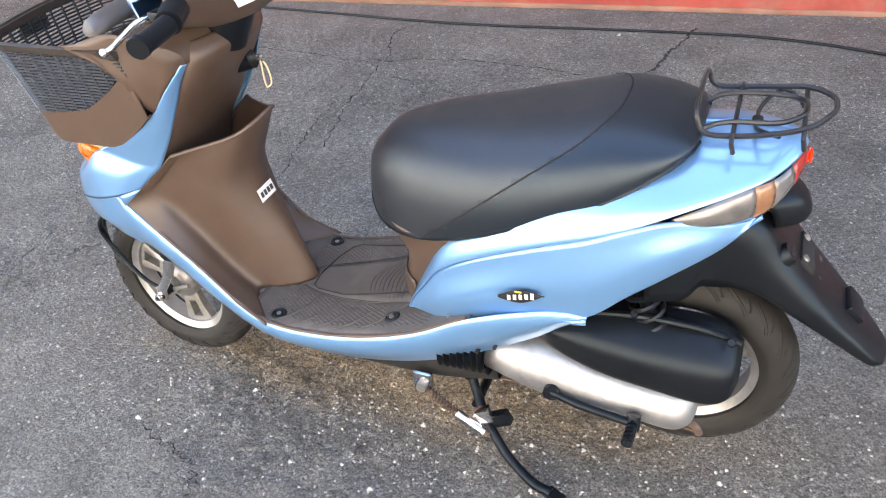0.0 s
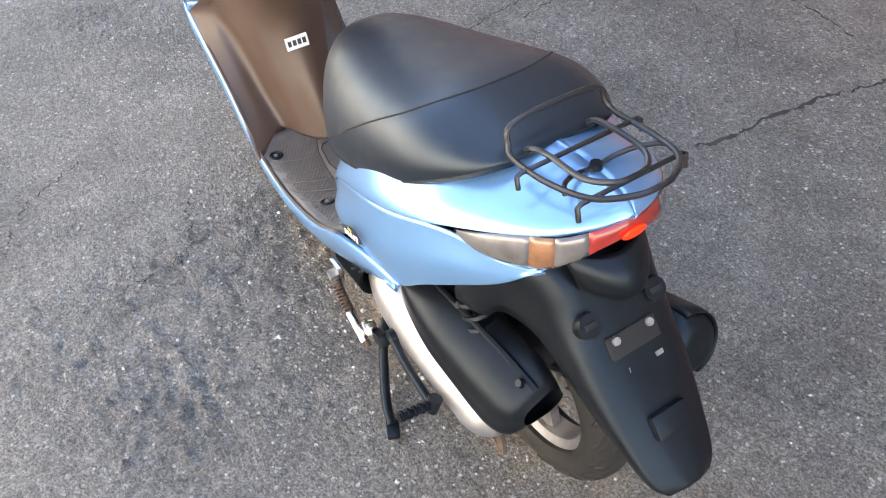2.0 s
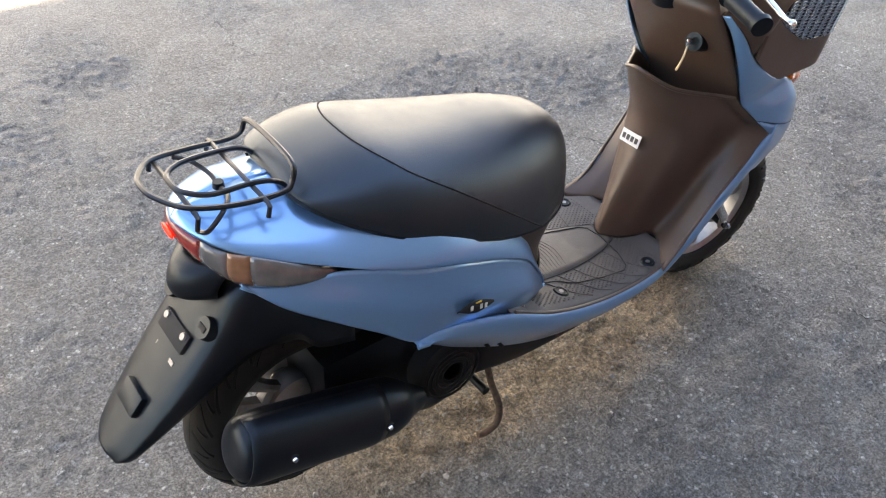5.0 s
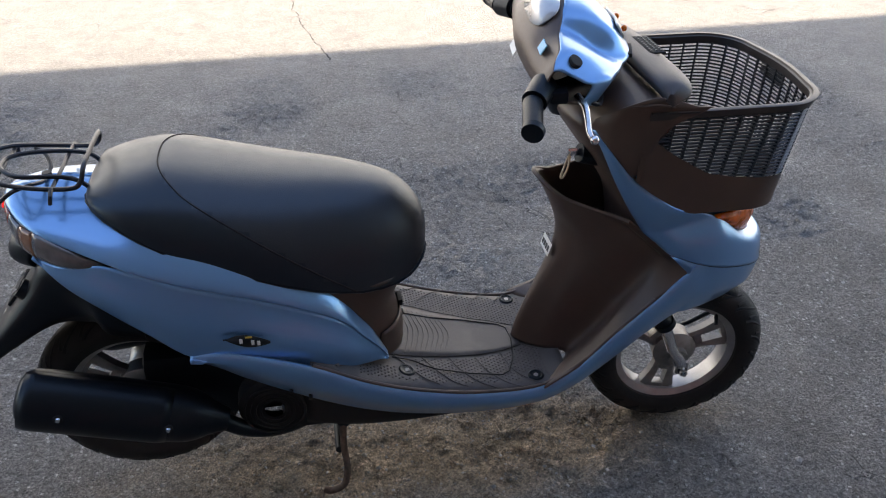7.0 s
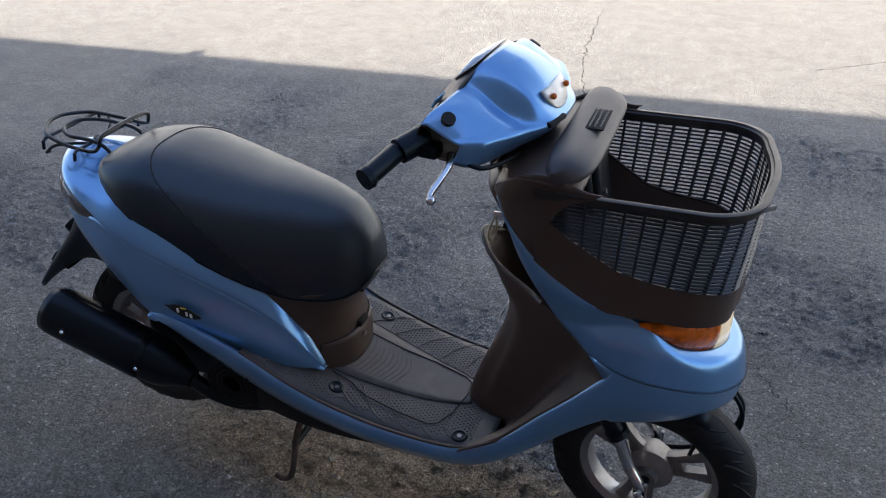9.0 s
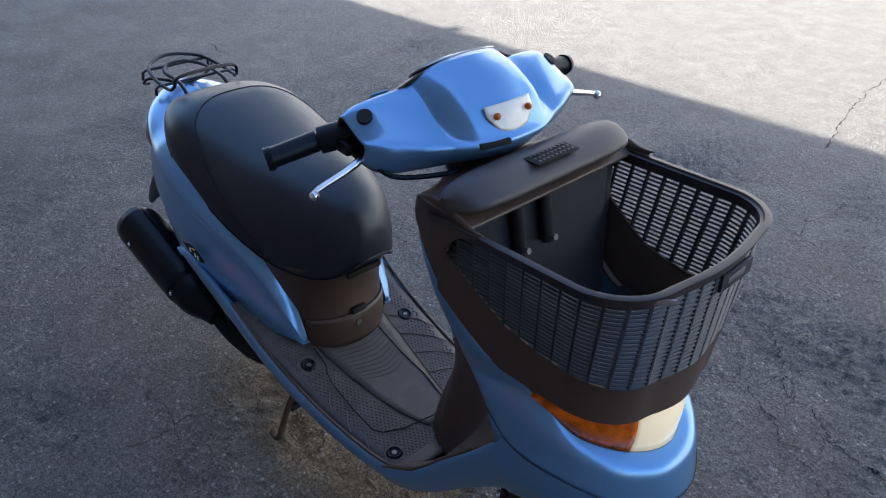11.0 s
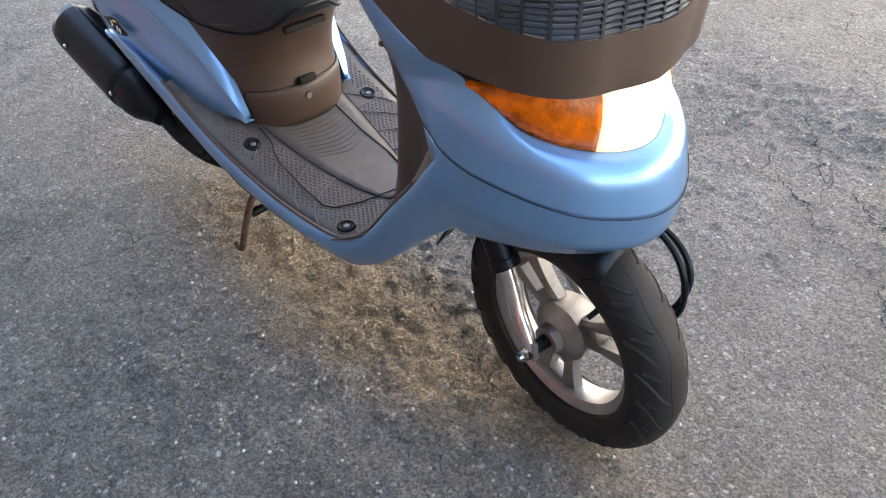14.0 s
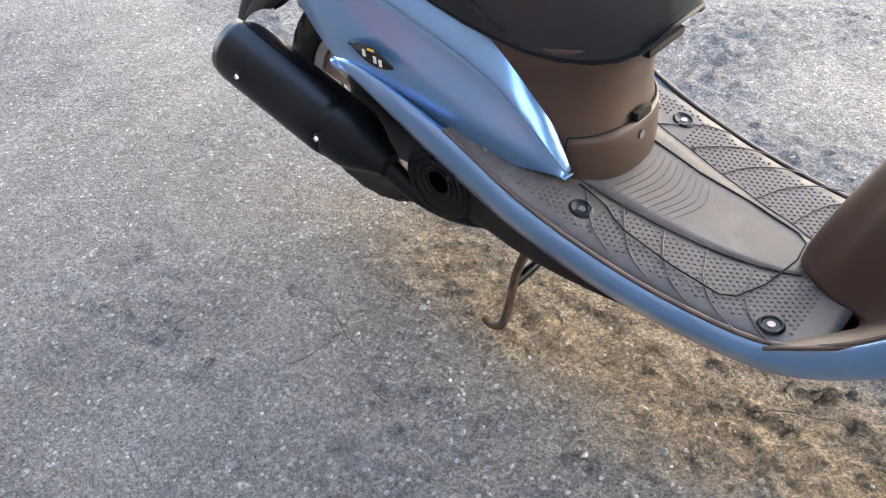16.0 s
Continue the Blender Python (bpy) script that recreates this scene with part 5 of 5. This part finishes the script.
# ---- rear mudguard ----
def mudguard():
    bm = B()
    # rows: x, z of the ridge, half width, skirt depth, lean of the section
    T = [(0.06, 0.560, 0.135, 0.085), (0.0, 0.600, 0.130, 0.110), (-0.06, 0.630, 0.112, 0.130), (-0.102, 0.610, 0.100, 0.125), (-0.132, 0.568, 0.095, 0.085),
         (-0.163, 0.530, 0.092, 0.060), (-0.213, 0.474, 0.086, 0.040), (-0.263, 0.419, 0.074, 0.026), (-0.310, 0.368, 0.058, 0.016), (-0.326, 0.350, 0.040, 0.010)]
    secs = []
    for i, (x, z, w, d) in enumerate(T):
        k = min(1, max(0, (0.0 - x) / 0.15))
        nx, nz = 0.72 * k, math.sqrt(1 - (0.72 * k) ** 2)
        secs.append([(x + d * nx, w, z - d * nz), (x + 0.3 * d * nx, w * 0.98, z - 0.3 * d * nz), (x, w * 0.78, z), (x - 0.004, w * 0.4, z + 0.004), (x - 0.005, 0, z + 0.005),
                     (x - 0.004, -w * 0.4, z + 0.004), (x, -w * 0.78, z), (x + 0.3 * d * nx, -w * 0.98, z - 0.3 * d * nz), (x + d * nx, -w, z - d * nz)])
    loft(bm, secs, 50, 32)
    p = part("rear_mudguard", bm, BLACK, scooter, "black plastic rear mudguard, dusty", thick=0.004)
    bm = B()
    rows = []
    for z, xo, w in ((0.658, -0.135, 0.070), (0.640, -0.160, 0.066), (0.612, -0.172, 0.058), (0.592, -0.166, 0.046), (0.580, -0.145, 0.034)):
        rows.append([(xo + 0.05 * abs(v) ** 2.2, w * v, z) for v in np.linspace(-1, 1, 13)])
    loft(bm, rows, 16, 26)
    part("lamp_box", bm, BLACK, p, thick=0.012)
    n = Vector((-0.75, 0, 0.66)).normalized()
    for s in (1, -1):
        bm = B()
        c = Vector((-0.146, s * 0.058, 0.556))
        rod(bm, c - n * 0.014, c + n * 0.010, 0.021, 0.0175, 24)
        b = part("plug", bm, BLACK, p)
        bm = B()
        block(bm, c + n * 0.010, (0.003, 0.020, 0.009), rot=n.to_track_quat("X", "Z").to_matrix(), bevel=0.001)
        part("plug_slot", bm, DARK, b)
    bm = B()
    c = Vector((-0.176, 0, 0.522))
    R3 = n.to_track_quat("X", "Z").to_matrix()
    block(bm, c + n * 0.001, (0.012, 0.086, 0.034), rot=R3, bevel=0.004)
    br = part("plate_recess", bm, DARK, p)
    for y in (-0.03, 0.03):
        bm = B()
        q = c + Vector((0, y, 0)) + n * 0.006 + Vector((0.006, 0, 0.006))
        rod(bm, q, q + n * 0.005, 0.007, 0.006, 10)
        part("bolt", bm, DULL_ALLOY, br)
    bm = B()
    block(bm, Vector((-0.202, -0.006, 0.493)) + n * 0.001, (0.002, 0.062, 0.007), rot=R3)
    part("paint_scrape", bm, DULL_ALLOY, p)
    bm = B()
    block(bm, Vector((-0.262, -0.002, 0.427)) + n * 0.004, (0.016, 0.062, 0.038), rot=R3, bevel=0.005)
    part("reflector_mount", bm, BLACK, p)


mudguard()


# ---- engine, exhaust, stands ----
def engine():
    root = new("engine")
    root.parent = scooter
    # left transmission case
    bm = B()
    T = [(0.345, 0.285, 0.040, 0.060), (0.30, 0.290, 0.052, 0.075), (0.24, 0.285, 0.062, 0.085), (0.15, 0.270, 0.056, 0.085), (0.06, 0.255, 0.050, 0.082), (-0.005, 0.245, 0.052, 0.078), (-0.035, 0.240, 0.036, 0.06), (-0.045, 0.239, 0.01, 0.04)]
    secs = []
    for x, z, h, d in T:
        secs.append([(x, 0.09, z - h), (x, 0.09 + 0.7 * d, z - 0.85 * h), (x, 0.09 + d, z - 0.3 * h), (x, 0.09 + d, z + 0.3 * h), (x, 0.09 + 0.7 * d, z + 0.85 * h), (x, 0.09, z + h), (x, 0.05, z)])
    loft(bm, secs, 36, 28, ring=True)
    part("transmission_case", bm, ALLOY, root, "silver cast transmission case")
    bm = B()
    rows = []
    for k in range(29):
        x, r = 0.335 + 0.095 * k / 28, 0.042 + 0.006 * math.cos(k * math.pi / 2)
        rows.append([(x, 0.13 + r * math.cos(q), 0.292 + r * math.sin(q)) for q in np.linspace(0, 2 * math.pi, 22, endpoint=False)])
    quads(bm, rows, ring=True)
    part("bellows", bm, BLACK, root, "black rubber bellows")
    # air box
    bm = B()
    T = [(0.25, 0.385, 0.018, 0.03), (0.20, 0.380, 0.042, 0.05), (0.12, 0.372, 0.058, 0.062), (0.04, 0.360, 0.062, 0.062), (-0.05, 0.350, 0.068, 0.058), (-0.09, 0.345, 0.055, 0.045), (-0.105, 0.345, 0.03, 0.02)]
    secs = []
    for x, z, h, d in T:
        secs.append([(x, 0.07, z - 0.8 * h), (x, 0.095 + d, z - 0.9 * h), (x, 0.105 + d, z - 0.4 * h), (x, 0.10 + d, z + 0.25 * h), (x, 0.08 + 0.7 * d, z + 0.75 * h), (x, 0.07, z + h), (x, 0.05, z)])
    loft(bm, secs, 40, 30, ring=True)
    ab = part("air_box", bm, BLACK, root, "black plastic air filter box")
    bm = B()
    tube(bm, [(0.20, 0.112, 0.405), (0.08, 0.118, 0.428), (-0.03, 0.112, 0.420), (-0.10, 0.10, 0.392)], 0.006, 8, samples=24)
    part("box_seam", bm, BLACK, ab)
    for x, y, z in ((0.19, 0.130, 0.40), (0.075, 0.118, 0.432), (-0.085, 0.118, 0.405)):
        bm = B()
        rod(bm, (x, y, z), (x, y + 0.006, z + 0.006), 0.008, 0.006, 10)
        part("bolt", bm, BLACK, ab)
    # black engine mass
    bm = B()
    block(bm, (0.20, 0.0, 0.30), (0.36, 0.17, 0.17), bevel=0.03)
    block(bm, (0.36, -0.03, 0.235), (0.16, 0.16, 0.12), bevel=0.03)
    part("engine_block", bm, BLACK, root, "dark grimy engine block")
    bm = B()
    lathe(bm, [(0.02, -0.13), (0.05, -0.132), (0.072, -0.12), (0.075, -0.08), (0.06, -0.07)], 32, "y", (0.27, 0, 0.262), ring=False)
    fan = part("fan_cover", bm, DARK, root)
    for k in range(4):
        bm = B()
        r = 0.028 + 0.011 * k
        tube(bm, [(0.27 + r * math.cos(q), -0.133, 0.262 + r * math.sin(q)) for q in np.linspace(0, 2 * math.pi, 24, endpoint=False)], 0.0025, 6, closed=True)
        part("fan_ring", bm, DARK, fan)
    # closed black underside between the belts
    bm = B()
    loft(bm, [[(x, -w, zt), (x, -0.92 * w, zb + 0.012), (x, -0.5 * w, zb), (x, 0.5 * w, zb), (x, 0.92 * w, zb + 0.012), (x, w, zt)] for x, w, zt, zb in ((0.33, 0.13, 0.30, 0.195), (0.45, 0.145, 0.265, 0.185), (0.60, 0.15, 0.25, 0.188), (0.72, 0.145, 0.245, 0.20), (0.80, 0.135, 0.245, 0.225))], 24, 20)
    part("underbody", bm, DARK, root, "black grimy underbody", thick=0.004)
    # kick starter
    bm = B()
    rod(bm, (0.205, 0.16, 0.271), (0.205, 0.190, 0.271), 0.016, 0.015, 16)
    tube(bm, [(0.205, 0.184, 0.271), (0.15, 0.192, 0.262), (0.075, 0.196, 0.252), (0.060, 0.198, 0.252)], 0.008, 10, samples=14)
    rod(bm, (0.055, 0.188, 0.262), (0.055, 0.20, 0.238), 0.013, 0.013, 12)
    k = part("kick_lever", bm, BLACK, root, "black kick-start lever")
    bm = B()
    rod(bm, (0.055, 0.192, 0.250), (0.052, 0.262, 0.268), 0.0075, 0.0075, 10)
    for i in range(5):
        a = Vector((0.0545, 0.205 + 0.012 * i, 0.2535 + 0.003 * i))
        rod(bm, a, a + Vector((0, 0.005, 0.001)), 0.0105, 0.0105, 10)
    part("pedal", bm, BLACK, k)
    # shock absorber
    bm = B()
    a, b = Vector((0.045, 0.095, 0.40)), Vector((0.10, 0.10, 0.56))
    rod(bm, a, b, 0.012, 0.012, 12)
    sh = part("shock_absorber", bm, BLACK, root)
    bm = B()
    d = (b - a).normalized()
    s1 = d.orthogonal().normalized()
    s2 = d.cross(s1)
    tube(bm, [a + (b - a) * (i / 90) + 0.026 * (math.cos(i * 0.5) * s1 + math.sin(i * 0.5) * s2) for i in range(91)], 0.0055, 6)
    part("spring", bm, BLACK, sh, "black coil spring")
    # brake linkage at the rear hub
    bm = B()
    tube(bm, [(-0.02, 0.12, 0.205), (-0.045, 0.125, 0.20), (-0.055, 0.13, 0.185)], 0.008, 8, samples=8)
    tube(bm, [(-0.05, 0.13, 0.19), (0.10, 0.11, 0.20), (0.35, 0.10, 0.19)], 0.0035, 6, samples=12)
    part("brake_arm", bm, RUST, root)


engine()


def exhaust():
    root = new("exhaust")
    root.parent = scooter
    a, b = Vector((-0.166, -0.154, 0.384)), Vector((0.125, -0.148, 0.286))
    d = (b - a).normalized()
    bm = B()
    side = Vector((0, 1, 0))
    up = d.cross(side) * -1
    rows = []
    for t, r in ((-0.016, 0.010), (-0.014, 0.028), (-0.006, 0.043), (0.012, 0.052), (0.06, 0.054), (0.2, 0.054), (0.275, 0.052), (0.308, 0.045), (0.335, 0.032), (0.365, 0.021)):
        c = a + d * t
        rows.append([c + r * (1.0 * math.cos(q) * side + 1.08 * math.sin(q) * up) for q in (2 * math.pi * k / 32 for k in range(32))])
    v = quads(bm, [list(r) for r in np.transpose(np.array([cat(np.array([list(p) for p in col]), 34) for col in zip(*rows)]), (1, 0, 2))], ring=True)
    cap(bm, list(reversed(v[0])))
    cap(bm, v[-1])
    m = part("silencer", bm, BLACK, root, "black painted silencer", sharp=50)
    bm = B()
    rows = []
    for t in np.linspace(-0.004, 0.255, 16):
        c = a + d * t
        r = 0.0575 if 0.01 < t < 0.25 else 0.0545
        rows.append([c + r * (math.cos(q) * side + 1.06 * math.sin(q) * up) for q in np.linspace(radians(95), radians(275), 20)])
    quads(bm, rows)
    h = part("heat_shield", bm, BLACK, m, "black heat shield", thick=0.003)
    for p in ((-0.101, -0.2105, 0.372), (0.079, -0.2045, 0.312)):
        bm = B()
        rod(bm, (p[0], p[1] + 0.006, p[2]), (p[0], p[1] - 0.001, p[2]), 0.0085, 0.0085, 14)
        part("washer", bm, DARK, h)
        bm = B()
        rod(bm, (p[0], p[1], p[2]), (p[0], p[1] - 0.004, p[2]), 0.0055, 0.004, 12)
        part("screw", bm, CHROME, h)
    bm = B()
    tube(bm, [(0.10, -0.15, 0.298), (0.16, -0.140, 0.262), (0.21, -0.125, 0.215), (0.28, -0.10, 0.185), (0.36, -0.06, 0.185), (0.42, -0.03, 0.22)], 0.017, 14, samples=36)
    part("pipe", bm, BLACK, root, "black exhaust pipe")


exhaust()


def stands():
    root = new("centre_stand")
    root.parent = scooter
    for s in (-1,):
        bm = B()
        tube(bm, [(0.405, s * 0.075, 0.165), (0.400, s * 0.105, 0.120), (0.404, s * 0.132, 0.070), (0.394, s * 0.140, 0.030), (0.368, s * 0.136, 0.011), (0.350, s * 0.132, 0.012)], 0.0075, 10, samples=22)
        part("stand_leg", bm, RUST, root, "thin rusty stand leg")
    bm = B()
    rod(bm, (0.405, -0.09, 0.165), (0.405, 0.09, 0.165), 0.014, 0.014, 12)
    rod(bm, (0.392, -0.10, 0.095), (0.392, 0.10, 0.095), 0.010, 0.010, 10)
    part("cross_tube", bm, BLACK, root)
    bm = B()
    tube(bm, [(0.40, 0.085, 0.155), (0.365, 0.125, 0.105), (0.335, 0.150, 0.075), (0.30, 0.172, 0.045), (0.245, 0.200, 0.022), (0.200, 0.214, 0.020)], 0.0105, 10, samples=24)
    block(bm, (0.192, 0.217, 0.018), (0.040, 0.026, 0.012), rot=Matrix.Rotation(radians(-25), 3, "Z"), bevel=0.003)
    part("foot_tang", bm, BLACK, root, "black curved foot tang")
    root = new("side_stand")
    root.parent = scooter
    bm = B()
    block(bm, (0.472, 0.165, 0.205), (0.040, 0.014, 0.050), bevel=0.006)
    part("bracket", bm, CHROME, root)
    bm = B()
    rod(bm, (0.470, 0.160, 0.205), (0.470, 0.186, 0.205), 0.011, 0.011, 6)
    part("pivot_bolt", bm, DULL_ALLOY, root)
    bm = B()
    tube(bm, [(0.462, 0.174, 0.192), (0.42, 0.176, 0.160), (0.375, 0.178, 0.130), (0.335, 0.180, 0.108)], 0.007, 10, samples=12)
    part("arm", bm, RUST, root, "rusty steel side stand arm")
    bm = B()
    a, b = Vector((0.452, 0.182, 0.196)), Vector((0.40, 0.184, 0.155))
    d = (b - a).normalized()
    s1 = d.orthogonal().normalized()
    s2 = d.cross(s1)
    tube(bm, [a + (b - a) * (i / 80) + 0.008 * (math.cos(i * 0.7) * s1 + math.sin(i * 0.7) * s2) for i in range(81)], 0.0022, 5)
    part("spring", bm, RUST, root, "rusty return spring")
    bm = B()
    tube(bm, [(0.40, 0.184, 0.156), (0.37, 0.184, 0.136), (0.345, 0.184, 0.118)], 0.0105, 10)
    part("link", bm, CHROME, root)
    bm = B()
    block(bm, (0.345, 0.168, 0.152), (0.032, 0.022, 0.030), rot=Matrix.Rotation(radians(28), 3, "Y"), bevel=0.003)
    part("switch_plate", bm, CHROME, root)
    bm = B()
    block(bm, (0.315, 0.160, 0.142), (0.040, 0.020, 0.030), rot=Matrix.Rotation(radians(28), 3, "Y"), bevel=0.003)
    part("switch_box", bm, BLACK, root)
    # dark underside
    bm = B()
    loft(bm, [[(x, -0.125, z + 0.05), (x, -0.10, z), (x, 0.0, z - 0.006), (x, 0.10, z), (x, 0.125, z + 0.05)] for x, z in ((0.40, 0.225), (0.50, 0.20), (0.62, 0.188), (0.75, 0.190), (0.84, 0.21), (0.88, 0.24))], 20, 12)
    part("underside", bm, BLACK, scooter, "black underbody", thick=0.003)


stands()


# ---- loose things on the ground ----
def pebbles():
    rng = random.Random(4)
    verts, faces = [], []
    base = [(1, 0, 0), (0.2, 0.9, 0.1), (-0.8, 0.4, 0), (-0.6, -0.7, 0.05), (0.4, -0.85, 0), (0.1, 0.05, 0.7)]
    for k in range(11000):
        if k < 2500:
            x, y = rng.gauss(0.62, 0.5), rng.gauss(0.0, 0.2)
        elif k < 4500:
            x, y = rng.gauss(0.6, 0.9), rng.gauss(0.0, 0.8)
        else:
            x, y = rng.uniform(-2.2, 3.2), rng.uniform(-2.3, 3.0)
        s = rng.choice((0.0018, 0.0022, 0.003, 0.004)) * rng.uniform(0.7, 1.3)
        if rng.random() < 0.02:
            s *= 2
        q = rng.uniform(0, 6.3)
        c, d = math.cos(q), math.sin(q)
        i = len(verts)
        for a, b, e in base:
            a, b = a * rng.uniform(0.7, 1.3), b * rng.uniform(0.7, 1.3)
            verts.append((x + s * (a * c - b * d), y + s * (a * d + b * c), ground_z(x, y) - 0.0005 + s * e * 1.2))
        faces += [(i, i + 1, i + 5), (i + 1, i + 2, i + 5), (i + 2, i + 3, i + 5), (i + 3, i + 4, i + 5), (i + 4, i, i + 5)]
    me = bpy.data.meshes.new("gravel")
    me.from_pydata(verts, [], faces)
    me.materials.append(STONE)
    tagged(new("gravel", me), "small loose stones scattered on the asphalt", "gravel", kind="stuff")


pebbles()


def hose():
    bm = B()
    tube(bm, [(4.2, -2.34, 0.006), (3.2, -2.32, 0.006), (2.271, -2.269, 0.006), (1.328, -2.198, 0.006), (0.548, -2.222, 0.006), (-0.03, -2.222, 0.006), (-0.477, -2.116, 0.006), (-1.1, -1.85, 0.006)], 0.006, 8, samples=80)
    ob = part("cable", bm, BLACK, None)
    tagged(ob, "thin black cable lying on the asphalt by the red wall", "cable")


hose()
